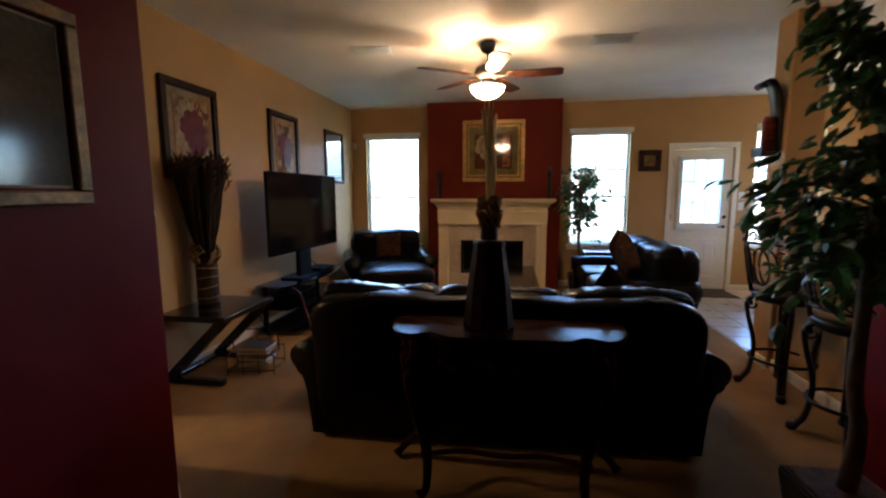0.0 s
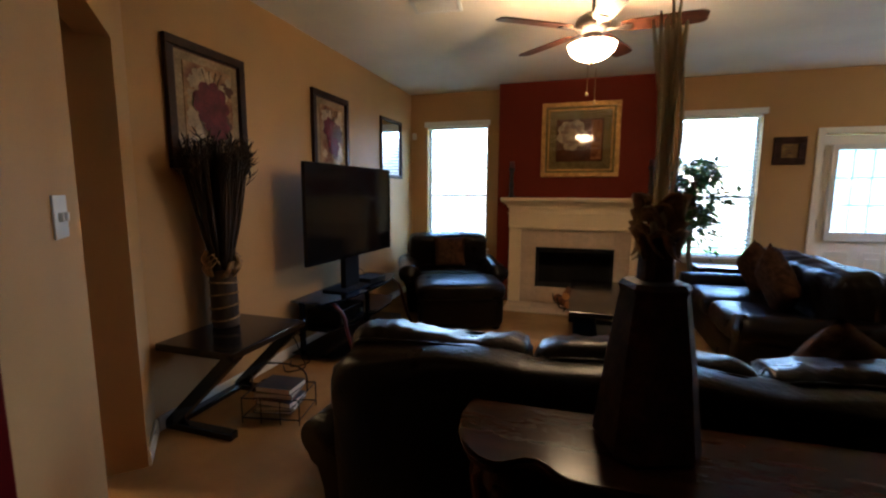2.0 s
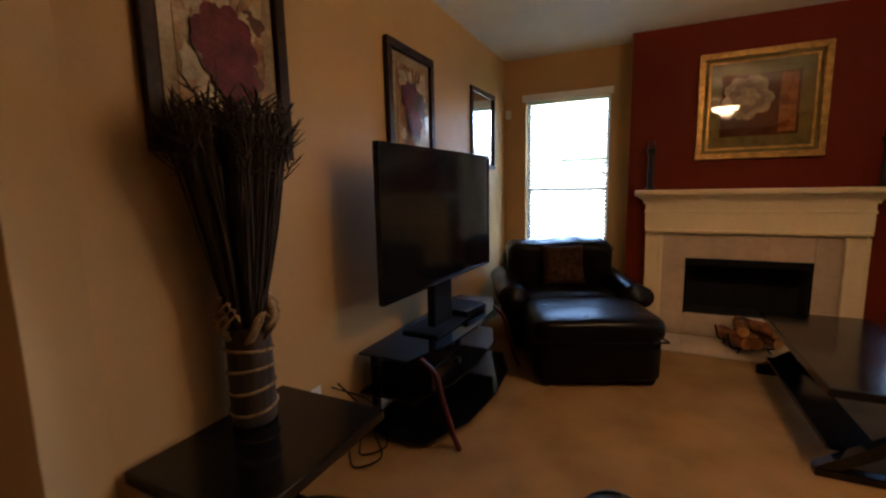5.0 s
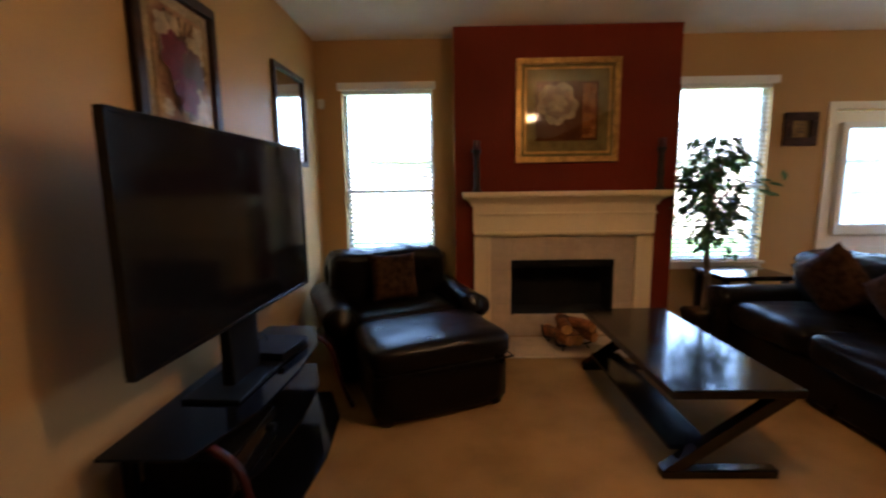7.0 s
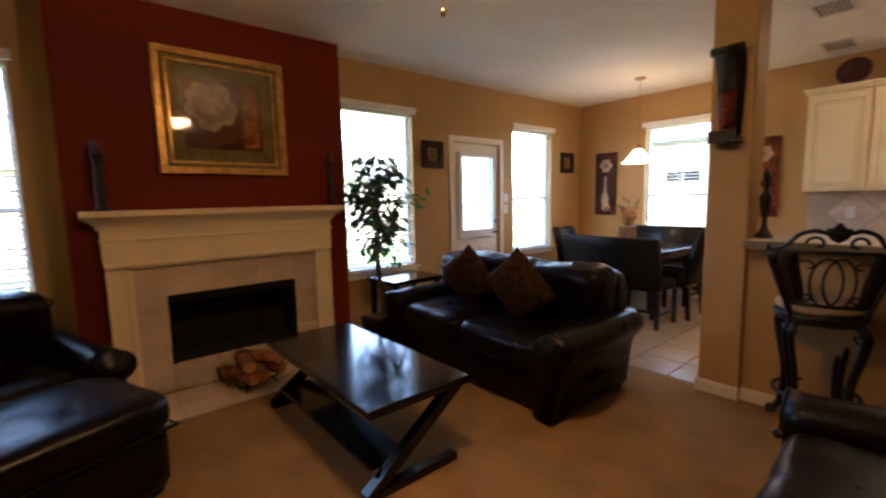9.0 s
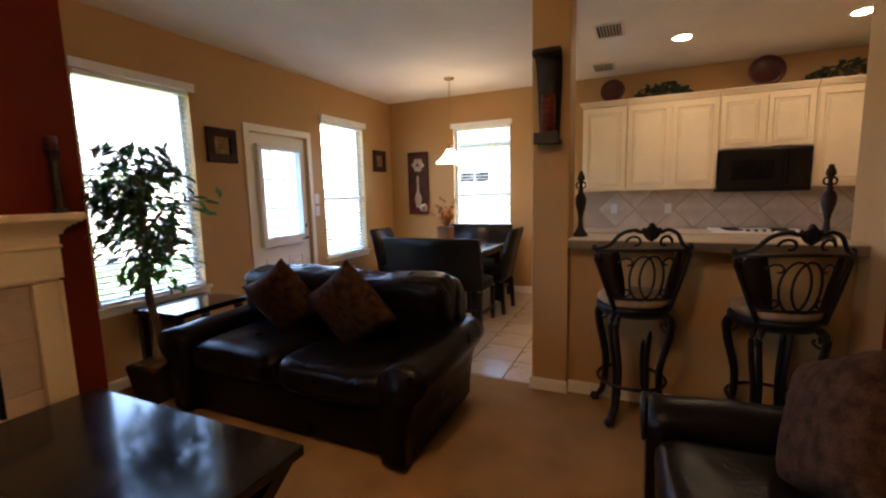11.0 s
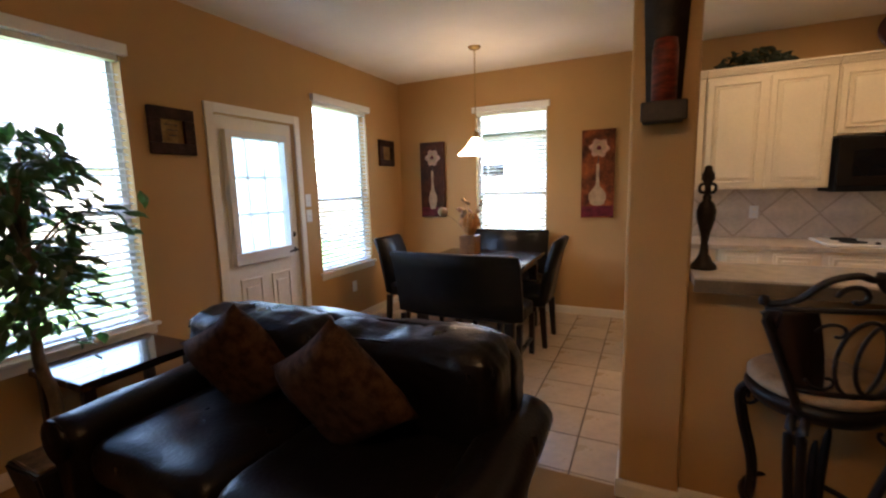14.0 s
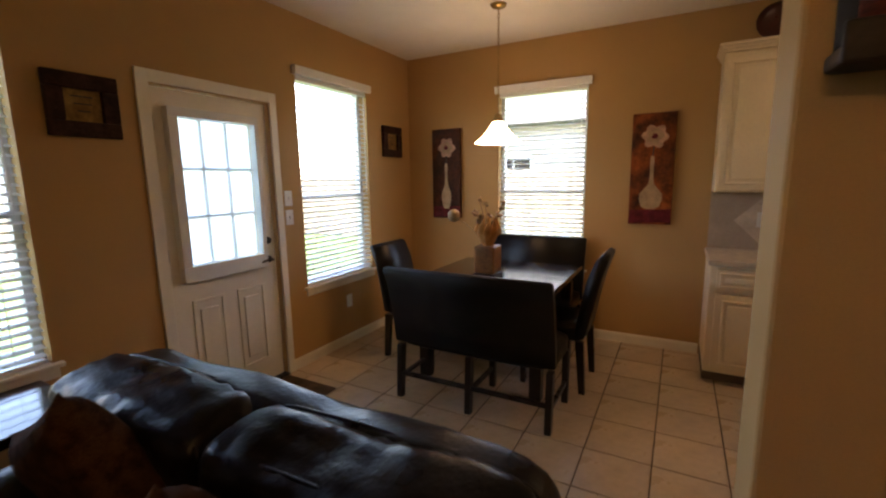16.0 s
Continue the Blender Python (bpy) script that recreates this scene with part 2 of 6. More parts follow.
def cushion(sx, sy, sz, power=3.2, seg=18, wrinkle=0.0, seed=0.0, m=None, bm=None):
    """A stuffed block with round edges, full sizes sx sy sz, with soft creases."""
    b = bm or bmesh.new()
    r = bmesh.ops.create_cube(b, size=2)
    bmesh.ops.subdivide_edges(b, edges=list({e for v in r["verts"] for e in v.link_edges}), cuts=seg // 2, use_grid_fill=True)
    vs = b.verts[:] if bm is None else [v for v in b.verts if not v.tag]
    px, py, pz = power if isinstance(power, tuple) else (power, power, power)
    for v in vs:
        c = v.co
        lo, hi = 0.4, 1.0
        for _ in range(18):
            k = (lo + hi) / 2
            if abs(c.x * k) ** px + abs(c.y * k) ** py + abs(c.z * k) ** pz > 1:
                hi = k
            else:
                lo = k
        q = c * lo
        p = Vector((q.x * sx / 2, q.y * sy / 2, q.z * sz / 2))
        if wrinkle:
            k = noise.noise(Vector((p.x * 5 + seed, p.y * 5, p.z * 5))) + 0.9 * (0.35 - abs(noise.noise(Vector((p.x * 11 + 2 * noise.noise(p * 6), p.y * 11 + seed, p.z * 5)))))
            p += q.normalized() * k * wrinkle
        v.co = m @ p if m is not None else p
        v.tag = True
    return b


def wall(name, x0, y0, x1, y1, holes, material, z1, axis):
    """An upright slab with rectangular holes (a0, z0, a1, z1) along its long axis."""
    cuts = sorted({(y0 if axis == "y" else x0), (y1 if axis == "y" else x1), *[h[0] for h in holes], *[h[2] for h in holes]})
    b = bmesh.new()
    for a, c in zip(cuts, cuts[1:]):
        mid = (a + c) / 2
        over = [h for h in holes if h[0] < mid < h[2]]
        spans = [(0, z1)] if not over else [(0, over[0][1]), (over[0][3], z1)]
        for lo, hi in spans:
            if hi - lo > 0.001:
                box(*((x0, a, lo, x1, c, hi) if axis == "y" else (a, y0, lo, c, y1, hi)), bm=b)
    bmesh.ops.remove_doubles(b, verts=b.verts, dist=0.0005)
    return tagged(link(name, b, material), "", "", kind="structure")


# ---- setting ----
XL, YN, XE, ZC = -1.41, 8.83, 6.115, 2.75
WIN_N = [(-1.17, 0.63, -0.31, 2.31), (2.01, 0.64, 2.85, 2.31), (4.52, 0.64, 5.38, 2.31)]
DOOR = (3.445, 0.0, 4.25, 2.05)
WIN_E = (6.95, 0.64, 7.79, 2.31)

floor = link("floor", box(XL - 3.8, -0.6, -0.12, 3.27, YN, 0.0), M_CARPET)
tagged(floor, "beige cut-pile carpet over the living room", "carpet", kind="structure")
grout = link("floor_tiled", box(3.27, -0.6, -0.12, XE, YN, -0.006), M_GROUT)
tagged(grout, "beige ceramic tile floor with brown grout", "tile floor", kind="structure")
ceiling = tagged(link("ceiling", box(XL - 3.8, -0.8, ZC, XE + 0.2, YN + 0.2, ZC + 0.15), M_CEIL), "white painted ceiling", "ceiling", kind="structure")

wall("wall_north", XL - 0.15, YN, XE + 0.15, YN + 0.15, WIN_N + [DOOR], M_WALL, ZC, "x")
wall("wall_east", XE, 2.8, XE + 0.15, YN, [WIN_E], M_WALL, ZC, "y")
wall("wall_west", XL - 0.13, 4.715, XL, YN, [], M_WALL, ZC, "y")
# unseen wall, added to close the kitchen's south side
wall("wall_kitchen_south", 3.36, 2.65, XE + 0.15, 2.8, [], M_WALL, ZC, "x")
wall("wall_foyer_west", -0.26, -0.6, -0.13, 3.438, [], M_FOYER, ZC, "y")
# unseen wall, added to close the foyer behind the camera's start
wall("wall_foyer_south", -0.26, -0.75, 2.92, -0.6, [], M_FOYER, ZC, "x")
wall("wall_foyer_east", 2.79, -0.6, 2.92, 4.26, [], M_FOYER, ZC, "y")
wall("wall_kitchen_return", 2.92, 4.17, 3.36, 4.26, [], M_WALL, ZC, "x")
wall("wall_kitchen_back", 3.23, 2.8, 3.36, 4.17, [], M_WALL, ZC, "y")
wall("chimney_breast", -0.11, 8.54, 1.85, YN, [(0.40, 0.21, 1.33, 0.72)], M_RED, ZC, "x")

side = link("wall_chimney_side", box(-0.115, 8.544, 0, -0.1105, YN - 0.001, ZC), M_WALL)
tagged(side, "tan painted side of the chimney breast", "wall", kind="structure")
# wall set at forty-five degrees, with the cased opening to the bedroom hall
DIAG = pose(-0.13, 3.438, 0, 0, 0, 135)
D_LEN, D_A, D_B, D_H = 1.81, 0.642, 1.448, 2.085
diag = wall("wall_diagonal", 0, 0.0, D_LEN, 0.13, [(D_A, 0, D_B, D_H)], M_WALL, ZC, "x")
diag.matrix_world = DIAG
column = tagged(link("column", box(3.215, 5.748, 0, 3.465, 5.995, ZC, 0.012), M_WALL), "tan painted square column", "column", kind="structure")


# baseboards
def baseboard(x0, y0, x1, y1):
    d = Vector((x1 - x0, y1 - y0, 0))
    m = pose(x0, y0, 0, 0, 0, math.degrees(math.atan2(d.y, d.x)))
    b = prism([(0, 0), (0.014, 0), (0.014, 0.065), (0.008, 0.085), (0, 0.085)], 0, d.length, "x")
    ob = link("baseboard", b, M_TRIM)
    ob.matrix_world = m
    return tagged(ob, "cream painted baseboard", "baseboard", kind="structure")


for p in [(-0.11, YN, XL, YN), (3.37, YN, 1.85, YN), (XE, YN, 4.31, YN), (XE, 5.98, XE, YN), (XL, YN, XL, 4.73), (-1.405, 4.713, -1.158, 4.466), (-0.588, 3.896, -0.135, 3.443),
          (3.215, 5.748, 3.215, 6.007), (3.215, 5.995, 3.465, 5.995), (3.255, 4.262, 3.255, 5.748), (2.79, -0.6, 2.79, 4.26), (-0.13, 3.438, -0.13, -0.6)]:
    # the profile grows to the left of the run
    baseboard(*p)


# ---- windows with blinds ----
def window_unit(name, a0, z0, a1, z1, m):
    """Local x along the wall, local y into the wall; origin on the wall's inner face."""
    w = thing(name, "white vinyl sash window with open slatted blind", "window", m, kind="structure")
    fr = bmesh.new()
    for x in (a0, a1 - 0.035):
        box(x, 0.085, z0, x + 0.035, 0.14, z1, bm=fr)
    for z in (z0, (z0 + z1) / 2 - 0.13, z1 - 0.035):
        box(a0 + 0.035, 0.088, z, a1 - 0.035, 0.137, z + 0.035, bm=fr)
    part("window_frame", fr, M_VINYL, w)
    part("window_sill", box(a0 - 0.04, -0.035, z0 - 0.022, a1 + 0.04, 0.08, z0 + 0.002, 0.006), M_TRIM, w)
    part("apron", box(a0 - 0.02, -0.014, z0 - 0.075, a1 + 0.02, -0.001, z0 - 0.024, 0.003), M_TRIM, w)
    for z, zz in ((z0 + 0.035, (z0 + z1) / 2 - 0.13), ((z0 + z1) / 2 - 0.095, z1 - 0.035)):
        g = part("pane", box(a0 + 0.035, 0.108, z, a1 - 0.035, 0.112, zz), M_GLASS, w, "clear glass")
        g.visible_shadow = False
    part("valance", box(a0 - 0.03, -0.045, z1 - 0.012, a1 + 0.03, -0.003, z1 + 0.055, 0.004), M_BLIND, w, "white blind valance")
    part("headrail", box(a0 + 0.01, -0.002, z1 - 0.045, a1 - 0.01, 0.05, z1 - 0.003, 0.003), M_BLIND, w)
    base = prism([(-0.024, -0.002), (0, 0.003), (0.024, -0.002), (0.024, 0.0), (0, 0.0055), (-0.024, 0.0)], a0 + 0.012, a1 - 0.012, "x")
    me = None
    n = int((z1 - z0 - 0.09) / 0.043)
    for k in range(n):
        if me is None:
            s = part("slat", base, M_SLAT, w)
            me = s.data
        else:
            s = new("slat", me)
            s.parent = w
        s.matrix_parent_inverse = Matrix.Identity(4)
        s.location, s.rotation_euler = (0, 0.03, z0 + 0.045 + k * 0.043), (radians(12 + 2.5 * math.sin(k * 2.1)), 0, 0)
    part("bottom_rail", box(a0 + 0.012, 0.008, z0 + 0.006, a1 - 0.012, 0.052, z0 + 0.024, 0.003), M_BLIND, w)
    for x in (a0 + 0.13, a1 - 0.13):
        part("ladder_cord", tube([(x, 0.004, z0 + 0.02), (x, 0.004, z1 - 0.04)], 0.0015, 5), M_BLIND, w)
    part("tilt_wand", tube([(a1 - 0.05, -0.008, z0 + 0.75), (a1 - 0.05, -0.008, z1 - 0.05)], 0.004, 6), M_BLIND, w)
    return w


for i, (a0, z0, a1, z1) in enumerate(WIN_N):
    window_unit("window_%d" % (i + 1), a0, z0, a1, z1, pose(0, YN, 0))
window_unit("window_4", -WIN_E[2], WIN_E[1], -WIN_E[0], WIN_E[3], pose(XE, 0, 0, 0, 0, -90))

# light portals in the openings, only to guide the sky's light
for a0, z0, a1, z1 in WIN_N + [(3.55, 1.0, 4.15, 1.9)]:
    d = bpy.data.lights.new("window_portal", "AREA")
    d.shape, d.size, d.size_y = "RECTANGLE", a1 - a0, z1 - z0
    d.cycles.is_portal = True
    new("window_portal", d).matrix_world = look(((a0 + a1) / 2, YN + 0.16, (z0 + z1) / 2), ((a0 + a1) / 2, YN - 1, (z0 + z1) / 2))
d = bpy.data.lights.new("window_portal", "AREA")
d.shape, d.size, d.size_y = "RECTANGLE", WIN_E[2] - WIN_E[0], WIN_E[3] - WIN_E[1]
d.cycles.is_portal = True
new("window_portal", d).matrix_world = look((XE + 0.16, 7.37, 1.475), (XE - 1, 7.37, 1.475))

# ---- back door ----
door = thing("door_1", "cream half-glass back door with two lower panels", "door", pose(DOOR[0], YN, 0), kind="structure")
W, H = DOOR[2] - DOOR[0], 2.05
G = (0.135, 0.985, 0.66, 1.885)
b = bmesh.new()
for r in ((0.012, 0.012, G[0], H - 0.008), (G[2], 0.012, W - 0.012, H - 0.008), (G[0], 0.012, G[2], G[1]), (G[0], G[3], G[2], H - 0.008)):
    box(r[0], 0.03, r[1], r[2], 0.074, r[3], bm=b)
leaf = part("leaf", b, M_TRIM, door)
for x in (0.13, 0.45):
    f = bmesh.new()
    for q in ((x, 0.18, x + 0.22, 0.20), (x, 0.74, x + 0.22, 0.76), (x, 0.20, x + 0.02, 0.74), (x + 0.20, 0.20, x + 0.22, 0.74)):
        box(q[0], 0.020, q[1], q[2], 0.031, q[3], 0.003, bm=f)
    box(x + 0.045, 0.018, 0.245, x + 0.175, 0.031, 0.695, 0.008, bm=f)
    part("panel", f, M_TRIM, leaf)
f = bmesh.new()
g0, g1, g2, g3 = G
for q in ((g0 - 0.06, g1 - 0.10, g2 + 0.03, g1), (g0 - 0.06, g3, g2 + 0.03, g3 + 0.055), (g0 - 0.06, g1, g0, g3), (g2, g1, g2 + 0.03, g3)):
    box(q[0], -0.022, q[1], q[2], 0.031, q[3], 0.004, bm=f)
lite = part("glass_frame", f, M_VINYL, leaf, "white blind frame round the glass")
f = bmesh.new()
for k in (1, 2):
    box(g0 + (g2 - g0) * k / 3 - 0.009, 0.055, g1, g0 + (g2 - g0) * k / 3 + 0.009, 0.068, g3, bm=f)
    box(g0, 0.057, g1 + (g3 - g1) * k / 3 - 0.009, g2, 0.066, g1 + (g3 - g1) * k / 3 + 0.009, bm=f)
part("muntins", f, M_SLAT, leaf)
g = part("pane", box(g0, 0.048, g1, g2, 0.052, g3), M_DOORGLASS, leaf, "clear glass")
g.visible_shadow = False
k = lathe([(0.0, 0), (0.026, 0), (0.026, 0.008), (0.010, 0.012), (0.010, 0.05)], 16)
bmesh.ops.rotate(k, cent=(0, 0, 0), matrix=Matrix.Rotation(radians(90), 3, "X"), verts=k.verts)
bmesh.ops.translate(k, vec=(W - 0.07, 0.03, 0.93), verts=k.verts)
tube(curve([(W - 0.07, -0.02, 0.93), (W - 0.10, -0.022, 0.935), (W - 0.17, -0.02, 0.925)]), 0.009, 8, bm=k)
part("lever_handle", k, M_IRON, leaf, "dark bronze lever handle")
k = lathe([(0.0, 0), (0.027, 0), (0.024, 0.016), (0.0, 0.018)], 16)
bmesh.ops.rotate(k, cent=(0, 0, 0), matrix=Matrix.Rotation(radians(90), 3, "X"), verts=k.verts)
bmesh.ops.translate(k, vec=(W - 0.07, 0.03, 1.07), verts=k.verts)
part("deadbolt", k, M_IRON, leaf)
for z in (0.25, 1.02, 1.80):
    part("hinge", tube([(0.006, 0.016, z), (0.006, 0.016, z + 0.09)], 0.008, 8), M_IRON, door)
for q in ((-0.072, 0, -0.004, 2.125), (W + 0.004, 0, W + 0.062, 2.125)):
    part("casing", box(q[0], -0.018, q[1], q[2], -0.001, q[3], 0.004), M_TRIM, door)
part("casing", box(-0.004, -0.0175, 2.057, W + 0.004, -0.001, 2.125, 0.004), M_TRIM, door)
part("threshold", box(0, -0.03, 0.0, W, 0.14, 0.012, 0.003), M_IRON, door)


# ---- fireplace ----
fp = thing("fireplace", "cream painted wooden mantel round a tiled gas fireplace", "fireplace", pose(0, 8.54, 0), kind="structure")
part("mantel_shelf", box(-0.045, -0.165, 1.300, 1.775, -0.002, 1.342, 0.008), M_MANTEL, fp)
cr = bmesh.new()
for k in range(6):
    t = k / 5
    e = 0.012 + 0.075 * (1 - math.cos(t * math.pi / 2))
    box(0.045 - e, -0.055 - e, 1.215 + 0.0145 * k, 1.675 + e, -0.002, 1.229 + 0.0145 * k, bm=cr)
part("crown_moulding", cr, M_MANTEL, fp)
part("frieze", box(0.05, -0.055, 0.985, 1.67, -0.002, 1.215, 0.003), M_MANTEL, fp)
part("bead", box(0.042, -0.066, 1.135, 1.678, -0.056, 1.155, 0.004), M_MANTEL, fp)
for x0, x1 in ((0.07, 0.19), (1.53, 1.65)):
    lg = box(x0, -0.045, 0, x1, -0.002, 0.94, 0.003)
    inner = x1 if x0 < 1 else x0
    box(inner - 0.018, -0.056, 0, inner + 0.018, -0.003, 0.94, 0.006, bm=lg)
    outer = x0 if x0 < 1 else x1
    box(outer - 0.012, -0.056, 0, outer + 0.012, -0.003, 0.94, 0.005, bm=lg)
    part("pilaster", lg, M_MANTEL, fp)
hd = box(0.07, -0.045, 0.94, 1.65, -0.002, 0.984, 0.003)
box(0.055, -0.07, 0.955, 1.665, -0.046, 0.985, 0.006, bm=hd)
part("header", hd, M_MANTEL, fp)
part("firebox", (lambda q: [box(0.40, 0.002, 0.21, 0.415, 0.28, 0.72, bm=q), box(1.315, 0.002, 0.21, 1.33, 0.28, 0.72, bm=q), box(0.415, 0.265, 0.21, 1.315, 0.28, 0.72, bm=q),
     box(0.415, 0.002, 0.21, 1.315, 0.265, 0.222, bm=q), box(0.415, 0.002, 0.705, 1.315, 0.265, 0.72, bm=q)] and q)(bmesh.new()), M_SOOT, fp, "sooty black firebox")
fl = bmesh.new()
for x in (0.40, 1.31):
    box(x, -0.03, 0.21, x + 0.02, 0.0, 0.72, bm=fl)
box(0.42, -0.03, 0.66, 1.31, 0.0, 0.72, bm=fl)
part("black_metal_frame", fl, M_BLACK, fp)
part("tile_backing", (lambda q: [box(0.208, -0.012, 0, 0.40, -0.001, 0.94, bm=q), box(1.33, -0.012, 0, 1.512, -0.001, 0.94, bm=q), box(0.40, -0.012, 0.72, 1.33, -0.001, 0.94, bm=q),
     box(0.40, -0.012, 0, 1.33, -0.001, 0.21, bm=q)] and q)(bmesh.new()), M_PALEGROUT, fp)
for x0, x1 in ((0.209, 0.398), (1.332, 1.511)):
    for k in range(3):
        part("tile", box(x0, -0.024, 0.004 + k * 0.312, x1, -0.012, 0.312 + k * 0.312, 0.002, 1), M_SURROUND, fp)
for k in range(3):
    part("tile", box(0.401 + k * 0.310, -0.024, 0.724, 0.708 + k * 0.310, -0.012, 0.936, 0.002, 1), M_SURROUND, fp)
    part("tile", box(0.401 + k * 0.310, -0.024, 0.004, 0.708 + k * 0.310, -0.012, 0.206, 0.002, 1), M_SURROUND, fp)
hearth = tagged(link("hearth", box(0.06, 7.98, 0.001, 1.66, 8.47, 0.008), M_PALEGROUT), "flush beige tiled hearth", "hearth", kind="structure")
for i in range(5):
    for j in range(2):
        part("tile", box(0.065 + i * 0.32, 7.985 + j * 0.243, 0.006, 0.065 + i * 0.32 + 0.314, 7.985 + j * 0.243 + 0.238, 0.014, 0.002, 1), M_SURROUND, hearth)


# ---- leather seating ----
def feet(th, pts, h=0.09):
    for x, y in pts:
        part("foot", lathe([(0.030, 0), (0.042, 0.012), (0.045, 0.05), (0.036, h)], 14, at=(x, y, 0)), M_ESPRESSO, th, "dark wooden bun foot", True)


def puckered(bm, seed, m):
    """Gathers the leather into short creases that run down from the top seams."""
    bm.normal_update()
    for v, n in [(v, v.normal.copy()) for v in bm.verts]:
        c = v.co
        up = min(1.0, max(0.0, (c.z + 0.06) / 0.24))
        w = c.x * 22 + 1.6 * noise.noise(Vector((c.x * 7, c.z * 6, seed)))
        crease = 0.45 - abs(noise.noise(Vector((w, c.z * 3.0 + c.y * 3, seed)))) * 2.4
        sag = 0.010 * math.cos(c.x * 9 + seed) * up
        v.co = c + n * (0.010 * up * max(-0.8, crease)) + Vector((0, 0, sag))
    bmesh.ops.transform(bm, matrix=m, verts=bm.verts)
    return bm


def leather_seat(name, label, width, depth, n, m, category, loose=0.0):
    """Width over the arms along x, back at y = 0, front at y = depth."""
    th = thing(name, label, category, m)
    hw, arm = width / 2, 0.24
    base = box(-hw + 0.10, 0.06, 0.035, hw - 0.10, depth - 0.09, 0.30, 0.03, 3)
    part("base", base, M_LEATHER, th, "", True)
    part("back_panel", puckered(cushion(width - 0.24, 0.22, 0.80, (14, 4, 7), 40, 0.006, 1), width + 3, pose(0, 0.135, 0.463, 3, 0, 0)), M_LEATHER, th, "", True)
    for sgn in (-1, 1):
        x0 = sgn * (hw - arm)
        prof = []
        for k in range(25):
            a = radians(-70 + k * 280 / 24)
            prof.append((sgn * (hw - 0.125 + 0.122 * math.sin(a)), 0.515 + 0.115 * -math.cos(a)))
        prof = [(sgn * (hw - 0.20), 0.035), (sgn * (hw - 0.115), 0.035), (sgn * (hw - 0.09), 0.30)] + \
               [(sgn * (hw - 0.125 + 0.125 * math.cos(a)), 0.468 + 0.098 * math.sin(a)) for a in [radians(-60 + 8 * k) for k in range(34)]] + [(x0, 0.30), (x0, 0.035)]
        ar = prism(prof, 0.06, depth - 0.02, "y")
        bmesh.ops.subdivide_edges(ar, edges=[e for e in ar.edges if abs(e.verts[0].co.y - e.verts[1].co.y) > 0.3], cuts=12)
        for v in ar.verts:
            v.co.z += 0.012 * noise.noise(v.co * 5) - 0.02 * max(0, 1 - v.co.y / depth) * (v.co.z > 0.4) * -1
            v.co.x += 0.010 * noise.noise(v.co * 6 + Vector((3, 0, 0)))
        part("arm", ar, M_LEATHER, th, "rolled leather arm", True)
        disc = lathe([(0.0, 0), (0.088, 0), (0.098, 0.010), (0.094, 0.020), (0.0, 0.026)], 24)
        bmesh.ops.rotate(disc, cent=(0, 0, 0), matrix=Matrix.Rotation(radians(-90), 3, "X"), verts=disc.verts)
        bmesh.ops.translate(disc, vec=(sgn * (hw - 0.125), depth - 0.022, 0.475), verts=disc.verts)
        part("arm_front", disc, M_LEATHER, th, "", True)
    cw = (width - 2 * arm) / n
    for k in range(n):
        x = -hw + arm + cw * (k + 0.5)
        bw = (width - 0.28) / n
        bx = -hw + 0.14 + bw * (k + 0.5)
        part("seat_cushion", cushion(cw + 0.01, depth - 0.24, 0.21, (8, 8, 3.4), 36, 0.011, k * 3, pose(x, depth - 0.04 - (depth - 0.24) / 2, 0.385)), M_LEATHER, th, "", True)
        part("back_cushion", puckered(cushion(bw + 0.004, 0.29, 0.50, (12, 4.0, 5.0), 46, 0.012, k * 7 + 2), k * 5 + width, pose(bx, 0.25, 0.635, -10, 0, 0)), M_LEATHER, th, "puffy creased leather back cushion", True)
        fp = curve([(bx - bw / 2 + 0.015, 0.385, 0.780), (bx - bw / 2 + 0.03, 0.372, 0.822), (bx - bw / 4, 0.366, 0.846), (bx, 0.364, 0.852), (bx + bw / 4, 0.366, 0.846), (bx + bw / 2 - 0.03, 0.372, 0.822), (bx + bw / 2 - 0.015, 0.385, 0.780)])
        part("piping", tube(fp, 0.006, 6), M_LEATHER, th, "", True)
        pip = curve([(bx - bw / 2 + 0.03, 0.165, 0.780), (bx - bw / 2 + 0.05, 0.155, 0.848), (bx - bw / 4, 0.15, 0.864), (bx, 0.15, 0.868), (bx + bw / 4, 0.15, 0.864), (bx + bw / 2 - 0.05, 0.155, 0.848), (bx + bw / 2 - 0.03, 0.165, 0.780)])
        part("piping", tube(pip, 0.006, 6), M_LEATHER, th, "", True)
    feet(th, [(sx * (hw - 0.19), y) for sx in (-1, 1) for y in (0.13, depth - 0.16)], 0.05)
    return th


sofa = leather_seat("sofa", "dark brown leather three-seat sofa with rolled arms", 2.36, 1.03, 3, pose(1.115, 4.225, 0, 0, 0, 2.2), "sofa")
loveseat = leather_seat("loveseat", "dark brown leather two-seat sofa with rolled arms", 1.96, 0.99, 2, pose(2.965, 7.22, 0, 0, 0, 90), "loveseat")
CH = pose(-0.81, 8.55, 0, 0, 0, 203)
armchair = leather_seat("armchair", "dark brown leather armchair with rolled arms", 1.28, 0.96, 1, CH, "armchair")
ott = thing("ottoman", "dark brown leather ottoman before the armchair", "ottoman", CH @ pose(0.0, 0.96, 0))
part("base", cushion(0.88, 0.64, 0.34, 9, 14, 0.004, 4, pose(0, 0.34, 0.19)), M_LEATHER, ott, "", True)
part("top_cushion", cushion(0.92, 0.70, 0.19, (7, 7, 3.4), 34, 0.010, 5, pose(0, 0.33, 0.40)), M_LEATHER, ott, "", True)
